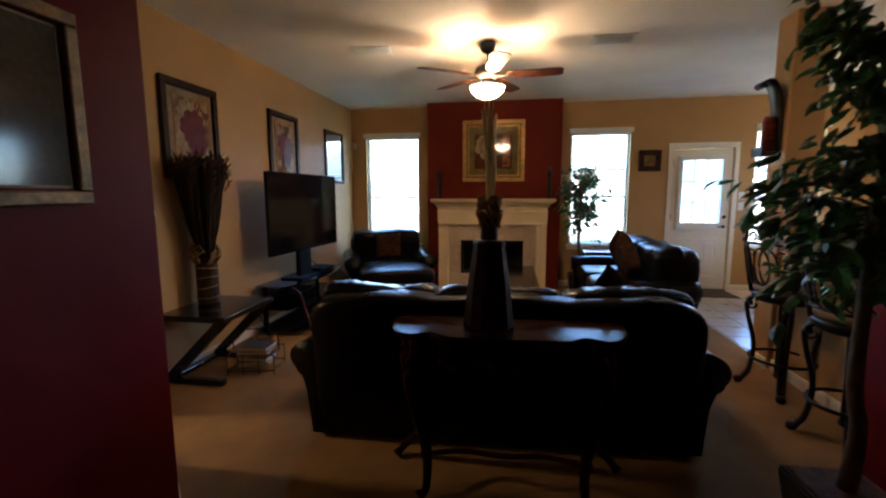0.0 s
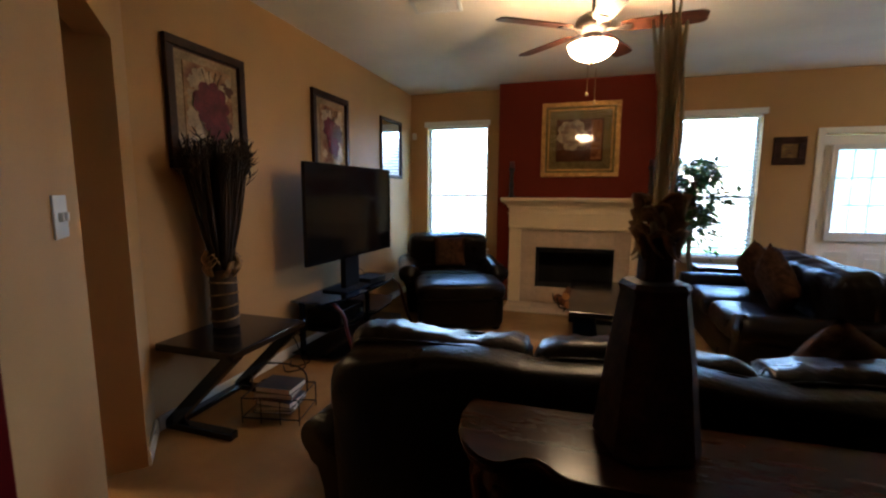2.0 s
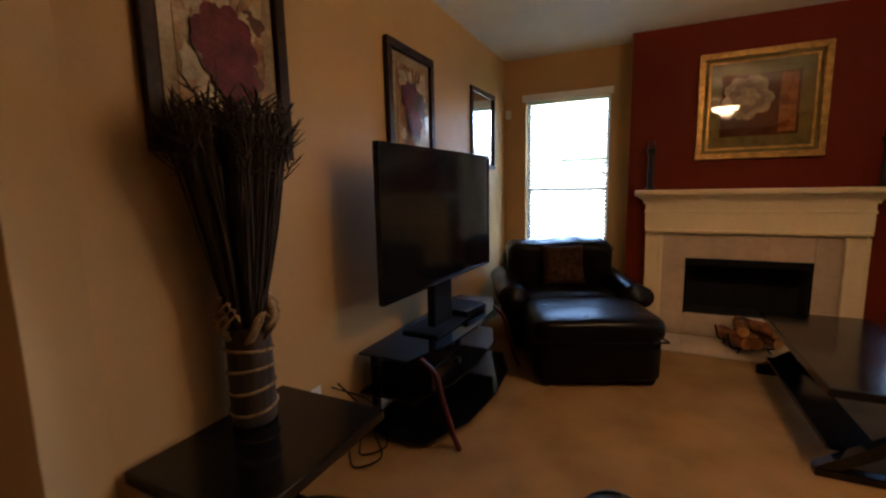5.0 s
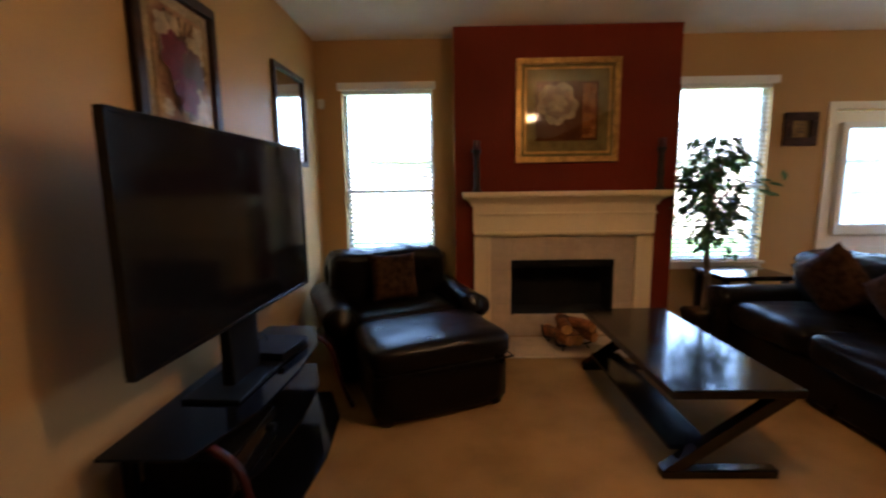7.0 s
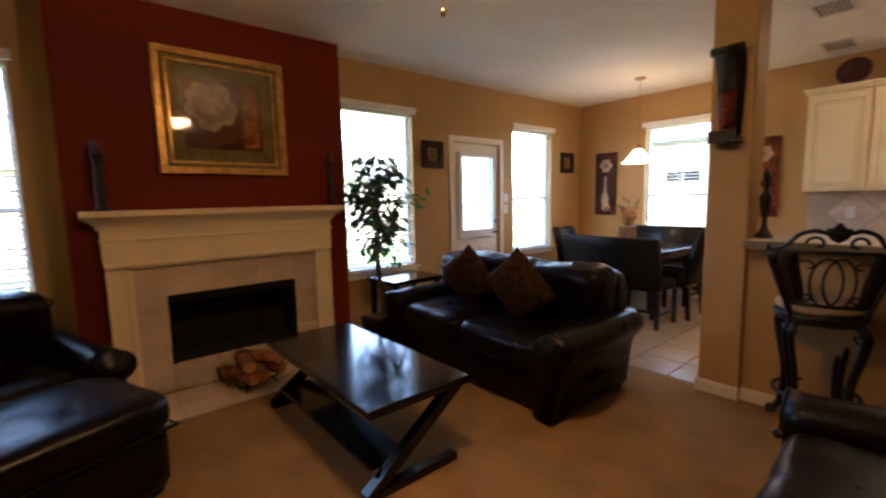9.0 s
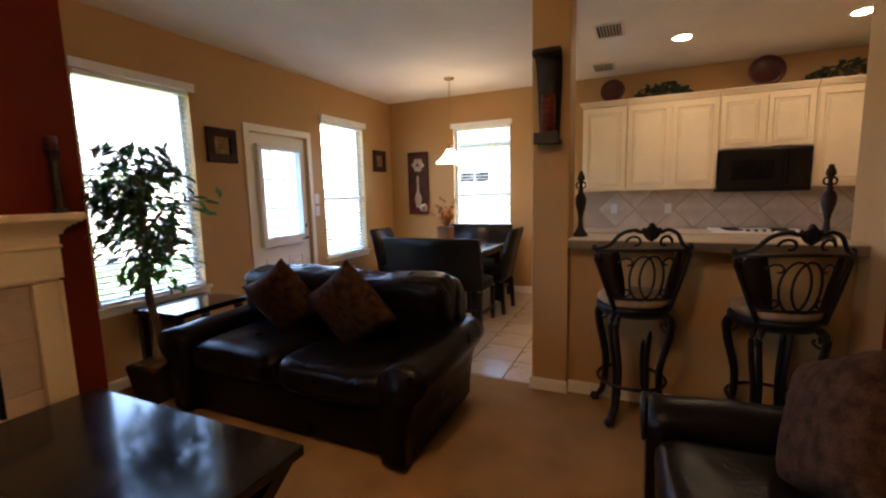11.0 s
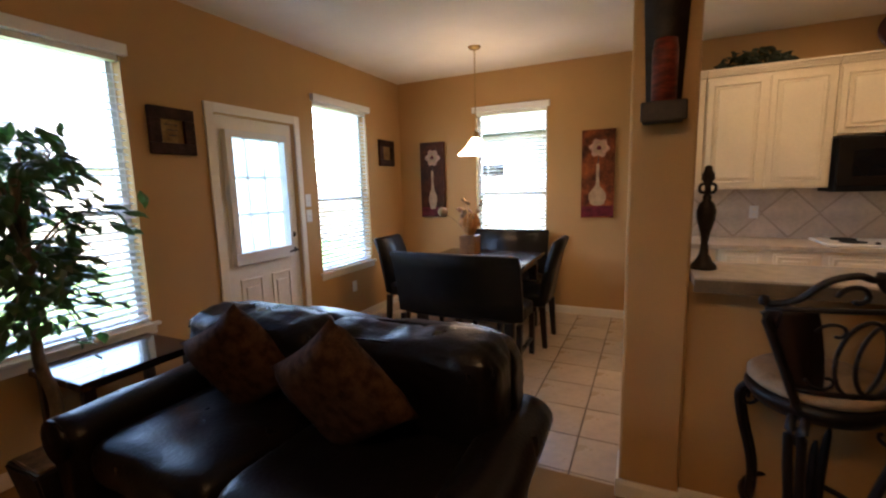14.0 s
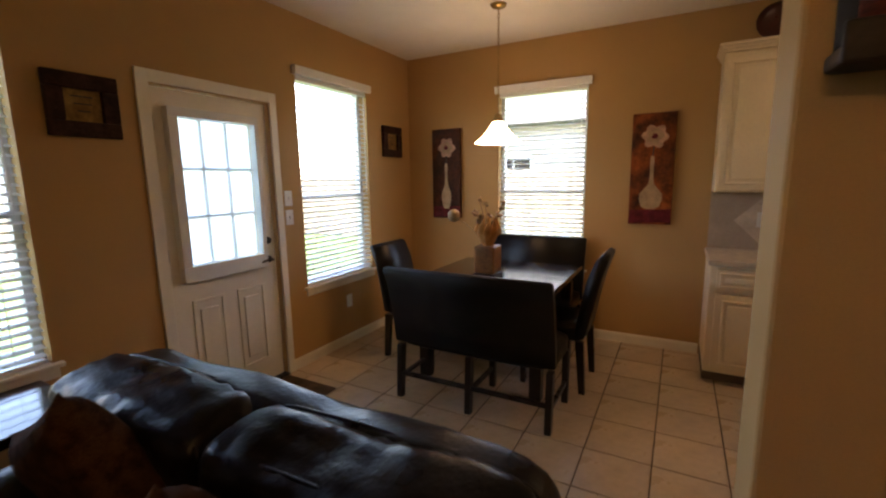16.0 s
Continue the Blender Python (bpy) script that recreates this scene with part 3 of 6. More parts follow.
part("piping", tube([(-0.445, 0.0, 0.33), (0.445, 0.0, 0.33), (0.445, 0.67, 0.33), (-0.445, 0.67, 0.33), (-0.445, 0.0, 0.33)], 0.007, 6), M_LEATHER, ott)
feet(ott, [(x, y) for x in (-0.36, 0.36) for y in (0.10, 0.58)], 0.05)


def pillow(label, m, seed, size=0.46):
    bm = bmesh.new()
    n = 14
    for s in (-1, 1):
        grid = [[None] * (n + 1) for _ in range(n + 1)]
        for i in range(n + 1):
            for j in range(n + 1):
                u, v = 2 * i / n - 1, 2 * j / n - 1
                pin = 1 - 0.09 * (1 - abs(u) ** 2) * abs(v) ** 4 - 0.09 * (1 - abs(v) ** 2) * abs(u) ** 4
                h = 0.085 * ((1 - u ** 4) * (1 - v ** 4)) ** 0.55 + 0.006 * noise.noise(Vector((u * 3 + seed, v * 3, s)))
                grid[i][j] = bm.verts.new((u * size / 2 * pin, s * max(h, 0.0), v * size / 2 * pin))
        for i in range(n):
            for j in range(n):
                q = (grid[i][j], grid[i + 1][j], grid[i + 1][j + 1], grid[i][j + 1])
                bm.faces.new(q if s < 0 else q[::-1])
    bmesh.ops.remove_doubles(bm, verts=bm.verts, dist=0.003)
    p = link("throw_pillow", bm, M_FABRIC, smooth=True)
    p.matrix_world = m
    return tagged(p, label, "pillow", "throw pillows")


pillow("brown woven throw pillow on the loveseat", pose(2.50, 7.58, 0.70, 0, 30, 90) @ pose(0, 0, 0, -20, 0, 0), 1)
pillow("brown woven throw pillow tilted on the loveseat", pose(2.42, 6.95, 0.71, 0, 34, 80) @ pose(0, 0, 0, -20, 0, 0), 2, 0.48)
pillow("brown woven throw pillow on the armchair", CH @ pose(0.0, 0.47, 0.66, 18, 0, 0), 3, 0.40)
pillow("brown woven throw pillow at the sofa arm", sofa.matrix_world @ pose(0.72, 0.52, 0.70, 20, 28, 12), 4, 0.46)


# ---- tables ----
def z_table(name, label, x0, y0, x1, y1, top, category, shelf=False):
    """Table whose ends are Z-shaped: a foot bar, a slanting leg and the top."""
    th = thing(name, label, category, pose(x0, y0, 0))
    w, d = x1 - x0, y1 - y0
    part("tabletop", box(0, 0, top - 0.045, w, d, top, 0.008, 3), M_BLACKWOOD, th)
    for y in (0.03, d - 0.09):
        part("foot_bar", box(-0.01, y, 0, w - 0.07, y + 0.06, 0.045, 0.006), M_BLACKWOOD, th)
        part("slanting_leg", prism([(-0.01, 0.045), (0.085, 0.045), (w, top - 0.046), (w - 0.10, top - 0.046)], y + 0.003, y + 0.057, "y"), M_BLACKWOOD, th)
    if shelf:
        part("lower_shelf", box(0.04, 0.09, 0.115, w * 0.42, d - 0.09, 0.14, 0.005), M_BLACKWOOD, th)
    else:
        part("stretcher", box(0.0, 0.09, 0.006, 0.06, d - 0.09, 0.042, 0.005), M_BLACKWOOD, th)
    return th


z_table("coffee_table", "black lacquered coffee table with Z-shaped ends", 0.85, 6.47, 1.455, 7.83, 0.46, "coffee table", True)
z_table("end_table", "black lacquered end table with Z-shaped ends", -1.395, 4.735, -0.85, 5.40, 0.535, "end table")
side = thing("side_table", "dark brown wooden side table beside the window", "side table", pose(2.18, 8.27, 0))
part("tabletop", box(0, 0, 0.555, 0.60, 0.50, 0.60, 0.008), M_POLISHED, side)
part("lower_shelf", box(0.03, 0.03, 0.15, 0.57, 0.47, 0.175, 0.004), M_ESPRESSO, side)
for x in (0.02, 0.53):
    for y in (0.02, 0.43):
        part("leg", box(x, y, 0, x + 0.05, y + 0.05, 0.554, 0.004), M_ESPRESSO, side)

# magazine rack with books under the end table
rack = thing("magazine_rack", "wire magazine rack under the end table", "magazine rack", pose(-0.86, 5.12, 0, 0, 0, 12))
for z in (0.035, 0.16):
    part("wire_hoop", tube([(-0.18, -0.13, z), (0.18, -0.13, z), (0.18, 0.13, z), (-0.18, 0.13, z), (-0.18, -0.13, z)], 0.004, 6), M_IRON, rack)
for x in (-0.18, -0.06, 0.06, 0.18):
    for y in (-0.13, 0.13):
        part("wire_upright", tube([(x, y, 0.0), (x, y, 0.16)], 0.003, 6), M_IRON, rack)
part("handle", tube(curve([(-0.18, 0, 0.16), (-0.17, 0, 0.28), (-0.08, 0, 0.33), (0.08, 0, 0.33), (0.17, 0, 0.28), (0.18, 0, 0.16)]), 0.005, 8), M_IRON, rack)
BOOK = [(0.06, 0.05, 0.05), (0.30, 0.27, 0.22), (0.04, 0.05, 0.08), (0.22, 0.06, 0.04), (0.36, 0.33, 0.27), (0.05, 0.045, 0.045)]
z = 0.045
for k, c in enumerate(BOOK):
    m_b = mat("book_cover", c, 0.5, vary=0.15, bump=0.03)
    h = 0.018 + 0.009 * ((k * 7) % 3)
    bk = thing("book", "worn book stacked in the wire rack", "book", pose(-0.86 + 0.012 * (k % 3 - 1), 5.12, z, 0, 0, 12 + 9 * math.sin(k * 2.3)), "books in the rack")
    part("cover", (lambda q: [box(-0.12, -0.09, 0, 0.12, 0.09, 0.003, bm=q), box(-0.12, -0.09, h - 0.003, 0.12, 0.09, h, bm=q), box(-0.12, -0.09, 0.003, -0.116, 0.09, h - 0.003, bm=q)] and q)(bmesh.new()), m_b, bk)
    part("page_block", box(-0.115, -0.086, 0.0032, 0.114, 0.086, h - 0.0032), M_TRIM, bk, "cream page block")
    z += h + 0.001

# console behind the sofa
con = thing("console_table", "carved reddish brown console table with a scalloped top", "console table", pose(1.16, 3.845, 0, 0, 0, 1.5))
outl = []
for k in range(49):
    t = -1 + 2 * k / 48
    y = 0.055 * math.exp(-((abs(t) - 0.64) / 0.10) ** 2) + 0.02 * abs(t) + 0.13 * abs(t) ** 12
    outl.append((0.545 * t, y))
outl += [(0.56, 0.25), (0.545, 0.335), (-0.545, 0.335), (-0.56, 0.25)]
top = prism(outl, 0.752, 0.782, "z")
bmesh.ops.bevel(top, geom=[e for e in top.edges if abs(e.verts[0].co.z - e.verts[1].co.z) < 1e-5], offset=0.008, segments=2, affect="EDGES")
part("tabletop", top, M_CONSOLE, con, "polished reddish brown top")
ap = prism([(x * 0.90, 0.03 + y * 0.88) for x, y in outl], 0.66, 0.7515, "z")
part("apron", ap, M_CONSOLE, con, "carved apron")
for k in range(3):
    x = (k - 1) * 0.20
    part("carved_swag", tube(curve([(x - 0.10, 0.035, 0.665), (x - 0.05, 0.022, 0.625), (x, 0.018, 0.600), (x + 0.05, 0.022, 0.625), (x + 0.10, 0.035, 0.665)]), [0.02] * 24 + [0.02], 8), M_CONSOLE, con, "", True)
for sx in (-1, 1):
    for x, y, fx, fy in ((0.40, 0.06, 0.36, 0.02), (0.47, 0.30, 0.54, 0.33)):
        pts = curve([(sx * x, y, 0.70), (sx * (x + 0.035), y - 0.02, 0.58), (sx * (x + 0.01), y, 0.40), (sx * (x - 0.035), y + 0.01, 0.20), (sx * fx, fy, 0.05), (sx * (fx + 0.03), fy - 0.03, 0.022)])
        n = len(pts)
        part("cabriole_leg", tube(pts, [0.042 - 0.024 * min(1, k / n * 1.25) + 0.012 * max(0, k / n - 0.85) * 6 for k in range(n)], 10), M_CONSOLE, con, "carved cabriole leg", True)
part("stretcher", tube(curve([(-0.40, 0.10, 0.16), (-0.2, 0.20, 0.13), (0, 0.15, 0.15), (0.2, 0.20, 0.13), (0.40, 0.10, 0.16)]), 0.014, 8), M_CONSOLE, con, "", True)

# vase with dried stalks on the console
M_VASE = mat("mottled_brown_ceramic", (0.060, 0.024, 0.012), 0.5, vary=0.6, scale=16, fine=60, bump=0.4, spec=0.2)
M_HUSK = mat("dried_husk", (0.34, 0.21, 0.09), 0.9, vary=0.4, scale=25, fine=90, bump=0.5)
M_REED = mat("dried_reed", (0.24, 0.15, 0.07), 0.85, vary=0.45, scale=30, fine=120, stretch=(1, 1, 0.15), island=0.3)
M_DARKREED = mat("dark_reed", (0.06, 0.034, 0.018), 0.85, vary=0.45, scale=30, fine=120, stretch=(1, 1, 0.15))
va = thing("tall_vase", "tall tapered brown vase holding dried stalks", "vase", pose(1.07, 4.06, 0.782, 0, 0, 20))
b = bmesh.new()
rings = []
for w, z in ((0.100, 0.0), (0.108, 0.012), (0.104, 0.04), (0.086, 0.22), (0.066, 0.385), (0.070, 0.40), (0.062, 0.412), (0.036, 0.416), (0.033, 0.50), (0.044, 0.52)):
    rings.append([b.verts.new((w * sx, w * sy, z)) for sx, sy in ((-1, -0.6), (-0.6, -1), (0.6, -1), (1, -0.6), (1, 0.6), (0.6, 1), (-0.6, 1), (-1, 0.6))])
for r0, r1 in zip(rings, rings[1:]):
    for k in range(8):
        b.faces.new((r0[k], r0[(k + 1) % 8], r1[(k + 1) % 8], r1[k]))
b.faces.new(rings[0][::-1])
b.faces.new(rings[-1])
part("body", b, M_VASE, va)
rnd = random.Random(5)
for k in range(26):
    a = rnd.uniform(0, 6.28)
    z0 = rnd.uniform(0.50, 0.60)
    r0 = 0.035
    part("husk_strip", tube(curve([(r0 * math.cos(a), r0 * math.sin(a), z0), (0.052 * math.cos(a + 0.5), 0.052 * math.sin(a + 0.5), z0 + 0.02), (0.042 * math.cos(a + 1.1), 0.042 * math.sin(a + 1.1), z0 - 0.03), (0.056 * math.cos(a + 1.5), 0.056 * math.sin(a + 1.5), z0 - 0.05)], 4), [0.016, 0.018, 0.018, 0.016, 0.015, 0.014, 0.012, 0.011, 0.010, 0.009, 0.007, 0.005, 0.003], 6, flat=0.35), M_HUSK, va, "", True)


def stalks(parent, n, z0, z1, r0, r1, seed, material, name="stalk", thick=0.004, bushy=0.0):
    rn = random.Random(seed)
    for k in range(n):
        a, q = rn.uniform(0, 6.28), math.sqrt(rn.random())
        zz = z1 - rn.uniform(0, 0.18) * (z1 - z0)
        bend = rn.uniform(-0.03, 0.03)
        p = curve([(r0 * q * math.cos(a), r0 * q * math.sin(a), z0), ((r0 + r1) / 2 * q * math.cos(a) + bend, (r0 + r1) / 2 * q * math.sin(a), (z0 + zz) / 2), (r1 * q * math.cos(a), r1 * q * math.sin(a), zz)], 3)
        t = tube(p, [thick] * (len(p) - 2) + [thick * 1.5, thick * 0.5], 5)
        if bushy:
            for j in range(7):
                e = Vector(p[-1]) - Vector((0, 0, rn.uniform(0, 0.16)))
                o = Vector((rn.uniform(-1, 1), rn.uniform(-1, 1), rn.uniform(0.2, 1))) * bushy
                tube([e, e + o * 0.6, e + o], [0.003, 0.005, 0.001], 4, t, 0.5)
        part(name, t, material, parent, "", True)


M_STALK = mat("pale_dried_stalk", (0.78, 0.66, 0.42), 0.8, vary=0.3, scale=30, fine=120, stretch=(1, 1, 0.15), island=0.3)
see_through(M_STALK, 0.5, (0.80, 0.68, 0.44))
stalks(va, 12, 0.5, 1.05, 0.020, 0.046, 3, M_STALK, thick=0.0045)

# wrapped pot with reeds on the end table
rp = thing("reed_vase", "tall wrapped pot holding a sheaf of dried reeds", "vase", pose(-1.27, 5.14, 0.535))
part("pot", lathe([(0.076, 0), (0.082, 0.02), (0.081, 0.30), (0.076, 0.36), (0.064, 0.37)], 20), M_DARKREED, rp, "woven dark pot", True)
for k in range(4):
    z0 = 0.06 + 0.075 * k
    part("rope_band", tube([(0.084 * math.cos(a), 0.084 * math.sin(a), z0 + 0.012 * math.sin(a + k)) for a in [2 * math.pi * i / 28 for i in range(29)]], 0.006, 6), M_HUSK, rp, "", True)
rnd = random.Random(9)
for k in range(30):
    a = rnd.uniform(0, 6.28)
    h = rnd.uniform(0.35, 0.43)
    part("husk_strip", tube(curve([(0.075 * math.cos(a), 0.075 * math.sin(a), h - 0.03), (0.105 * math.cos(a + 0.2), 0.105 * math.sin(a + 0.2), h + 0.02), (0.085 * math.cos(a + 0.6), 0.085 * math.sin(a + 0.6), h + 0.07), (0.10 * math.cos(a + 0.8), 0.10 * math.sin(a + 0.8), h + 0.05)], 3), [0.015, 0.016, 0.016, 0.015, 0.014, 0.013, 0.011, 0.008, 0.005, 0.003], 6, flat=0.4), M_HUSK, rp, "", True)
stalks(rp, 150, 0.34, 1.20, 0.05, 0.225, 4, M_DARKREED, "reed", 0.0042, 0.075)

# ---- television and its stand ----
tv = thing("television", "large flat black television on a pedestal", "television", pose(-1.125, 5.845, -0.015, 0, 0, -3))
part("bezel", (lambda q: [box(-0.035, 0, 0.82, 0, 1.42, 0.838, 0.003, bm=q), box(-0.035, 0, 1.632, 0, 1.42, 1.65, 0.003, bm=q), box(-0.035, 0, 0.838, 0, 0.018, 1.632, bm=q), box(-0.035, 1.402, 0.838, 0, 1.42, 1.632, bm=q)] and q)(bmesh.new()), M_BLACKGLOSS, tv)
part("screen", box(-0.03, 0.018, 0.838, -0.006, 1.402, 1.632), M_BLACKGLOSS, tv, "dark glossy screen")
part("back_shell", box(-0.10, 0.12, 0.90, -0.034, 1.30, 1.58, 0.03, 3), M_BLACK, tv)
part("neck", box(-0.095, 0.585, 0.515, -0.04, 0.835, 0.95, 0.01), M_BLACK, tv)
part("foot", box(-0.20, 0.445, 0.516, 0.06, 0.975, 0.532, 0.006), M_BLACK, tv)
stand = thing("tv_stand", "black glass television stand with curved cherry wood legs", "tv stand", pose(-1.36, 5.92, 0))
M_DARKGLASS = mat("smoked_black_glass", (0.004, 0.0045, 0.006), 0.08, vary=0.1, bump=0.0, spec=0.16)


def bowed(x, l, z):
    return prism([(0.0, 0.0), (x * 0.75, 0.0), (x, l * 0.22), (x * 1.06, l * 0.5), (x, l * 0.78), (x * 0.75, l), (0.0, l)], z, z + 0.012, "z")


part("top_shelf", bowed(0.42, 1.42, 0.488), M_DARKGLASS, stand, "smoked glass shelf")
part("middle_shelf", bowed(0.44, 1.34, 0.26), M_DARKGLASS, stand, "smoked glass shelf")
part("bottom_shelf", bowed(0.54, 1.38, 0.045), M_DARKGLASS, stand, "smoked glass shelf")
M_LEGRED = mat("cherry_stained_leg", (0.055, 0.008, 0.004), 0.4, vary=0.3, scale=8, bump=0.05, spec=0.15)
for y in (0.10, 1.30):
    part("curved_leg", tube(curve([(0.33, y, 0.485), (0.43, y, 0.40), (0.47, y, 0.26), (0.52, y, 0.10), (0.565, y, 0.0)]), 0.022, 8, flat=0.6), M_LEGRED, stand, "curved cherry wood leg", True)
    part("rear_leg", box(0.02, y - 0.02, 0, 0.06, y + 0.02, 0.487, 0.004), M_BLACK, stand)
rc = thing("set_top_box", "small black set-top box on the glass stand", "media box", pose(-1.12, 6.86, 0.5, 0, 0, -8))
part("case", box(-0.12, -0.14, 0.006, 0.12, 0.14, 0.056, 0.005), M_BLACK, rc)
for x in (-0.09, 0.09):
    part("foot", box(x - 0.015, -0.12, 0, x + 0.015, 0.12, 0.007), M_BLACK, rc)
rc2 = thing("receiver", "black audio receiver on the stand's middle shelf", "receiver", pose(-1.13, 6.25, 0.272))
part("case", box(-0.16, -0.21, 0.008, 0.16, 0.21, 0.135, 0.005), M_BLACK, rc2)
part("front_panel", box(0.16, -0.205, 0.012, 0.166, 0.205, 0.13, 0.002), M_BLACKGLOSS, rc2)
part("volume_knob", tube([(0.166, 0.14, 0.07), (0.184, 0.14, 0.07)], 0.02, 14), M_BLACK, rc2)
for k, (x, y) in enumerate(((-1.27, 5.98), (-1.24, 5.88))):
    c = link("power_cable", tube(curve([(XL + 0.02, 5.72 + 0.05 * k, 0.38), (x - 0.03, y - 0.05, 0.22), (x, y, 0.05), (x + 0.10, y - 0.10, 0.012), (x + 0.02, y - 0.22, 0.010), (-1.33, y - 0.12, 0.012)]), 0.005, 6), M_BLACK, smooth=True)
    tagged(c, "black power cable hanging behind the stand", "cable")
c = link("power_cable", tube(curve([(-1.25, 6.70, 0.51), (-1.28, 6.76, 0.60), (-1.22, 6.84, 0.63), (-1.18, 6.90, 0.57), (-1.21, 6.86, 0.512)]), 0.004, 6), M_BLACK, smooth=True)
tagged(c, "black cable loop above the glass stand", "cable")
pl = thing("wall_outlet", "white wall outlet with a plugged-in cable", "outlet", pose(XL, 5.62, 0.36))
part("plate", box(0.001, -0.036, -0.058, 0.007, 0.036, 0.058, 0.003), M_VINYL, pl)
part("plug", box(0.007, -0.016, -0.03, 0.035, 0.016, 0.01, 0.004), M_BLACK, pl, "black plug")

# ---- bar, kitchen ----
bar = tagged(link("bar_half_wall", box(3.255, 4.262, 0, 3.395, 5.746, 1.046), M_WALL), "tan painted half wall under the bar top", "half wall", kind="structure")
bt = thing("bar_counter", "beige laminate bar counter with an olive brown edge", "bar counter", pose(0, 0, 0))
part("slab", box(3.125, 4.263, 1.0465, 3.525, 5.74, 1.086, 0.004), M_COUNTER, bt)
part("edge_band", box(3.113, 4.263, 1.028, 3.1248, 5.74, 1.080, 0.003), M_COUNTEREDGE, bt, "olive brown edge band")


def door_front(parent, y0, z0, y1, z1, x, material=None):
    """Raised-panel front facing -x."""
    mm = material or M_CAB
    dr = part("door", box(x - 0.018, y0, z0, x, y1, z1, 0.003), mm, parent)
    e = 0.055 if (z1 - z0) > 0.3 else 0.03
    q = bmesh.new()
    ring = []
    for o, xx in ((0.0, x - 0.0185), (0.003, x - 0.030), (0.009, x - 0.030), (0.013, x - 0.0185)):
        ring.append([q.verts.new(p) for p in ((xx, y0 + e - 0.012 + o, z0 + e - 0.012 + o), (xx, y1 - e + 0.012 - o, z0 + e - 0.012 + o), (xx, y1 - e + 0.012 - o, z1 - e + 0.012 - o), (xx, y0 + e - 0.012 + o, z1 - e + 0.012 - o))])
    for r0, r1 in zip(ring, ring[1:]):
        for k in range(4):
            q.faces.new((r0[k], r0[(k + 1) % 4], r1[(k + 1) % 4], r1[k]))
    bmesh.ops.recalc_face_normals(q, faces=q.faces)
    part("moulding", q, mm, dr)
    part("raised_panel", box(x - 0.030, y0 + e + 0.022, z0 + e + 0.022, x - 0.0182, y1 - e - 0.022, z1 - e - 0.022, 0.005, 1), mm, dr)
    return dr


XU, XB = 5.79, 5.52
units = [(5.49, 5.97, 1.37, 2.34, 1), (4.585, 5.485, 1.37, 2.34, 2), (3.775, 4.58, 1.78, 2.34, 2), (3.30, 3.77, 1.37, 2.34, 1), (2.82, 3.295, 1.37, 2.34, 1)]
for y0, y1, z0, z1, n in units:
    u = thing("upper_cabinet", "cream painted upper cabinet with raised-panel doors", "cabinet", pose(0, 0, 0), "upper kitchen cabinets")
    part("body", box(XU, y0, z0, XE - 0.002, y1, z1, 0.002), M_CAB, u)
    w = (y1 - y0) / n
    for k in range(n):
        door_front(u, y0 + k * w + 0.012, z0 + 0.015, y0 + (k + 1) * w - 0.012, z1 - 0.03, XU - 0.0005)
    cb = bmesh.new()
    for k in range(3):
        box(XU - 0.02 - 0.014 * k, y0 - 0.0, z1 + 0.001 + 0.02 * k, XE - 0.003, y1 + (0.012 + 0.012 * k if y1 > 5.9 else 0), z1 + 0.02 + 0.02 * k, bm=cb)
    part("crown", cb, M_CAB, u)
for y0, y1, n in ((5.37, 5.97, 1), (4.66, 5.365, 2), (3.76, 4.655, 2), (2.82, 3.755, 2)):
    u = thing("base_cabinet", "cream painted base cabinet with drawer and panel door", "cabinet", pose(0, 0, 0), "kitchen base cabinets")
    part("body", box(XB, y0, 0.09, XE - 0.002, y1, 0.872, 0.002), M_CAB, u)
    part("toe_kick", box(XB + 0.07, y0 + 0.002, 0, XE - 0.003, y1 - 0.002, 0.089), M_GROUT, u)
    w = (y1 - y0) / n
    for k in range(n):
        dr = door_front(u, y0 + k * w + 0.04, 0.705, y0 + (k + 1) * w - 0.04, 0.845, XB - 0.0005)
        dr.name = "drawer"
        door_front(u, y0 + k * w + 0.04, 0.12, y0 + (k + 1) * w - 0.04, 0.675, XB - 0.0005)
ct = tagged(link("counter", box(XB - 0.03, 2.81, 0.8725, XE - 0.002, 5.985, 0.912, 0.006), M_COUNTER), "beige laminate kitchen counter", "counter")
sc = thing("sink_counter", "beige counter with white sink behind the bar", "counter", pose(0.065, 0, 0))
part("cabinet", box(3.331, 4.265, 0.0, 3.92, 5.72, 0.868), M_CAB, sc)
part("worktop", (lambda q: [box(3.331, 4.265, 0.869, 3.46, 5.725, 0.91, bm=q), box(3.86, 4.265, 0.869, 3.95, 5.725, 0.91, bm=q), box(3.46, 5.52, 0.869, 3.86, 5.725, 0.91, bm=q), box(3.46, 4.265, 0.869, 3.86, 4.70, 0.91, bm=q)] and q)(bmesh.new()), M_COUNTER, sc)
sk = bmesh.new()
for y0, y1 in ((4.71, 5.10), (5.12, 5.51)):
    for r in ((3.47, y0, 3.85, y0 + 0.015), (3.47, y1 - 0.015, 3.85, y1), (3.47, y0 + 0.015, 3.485, y1 - 0.015), (3.835, y0 + 0.015, 3.85, y1 - 0.015)):
        box(r[0], r[1], 0.8695, r[2], r[3], 0.925, 0.004, bm=sk)
    box(3.486, y0 + 0.016, 0.869, 3.834, y1 - 0.016, 0.874, bm=sk)
part("sink", sk, M_VINYL, sc, "white double-bowl sink")
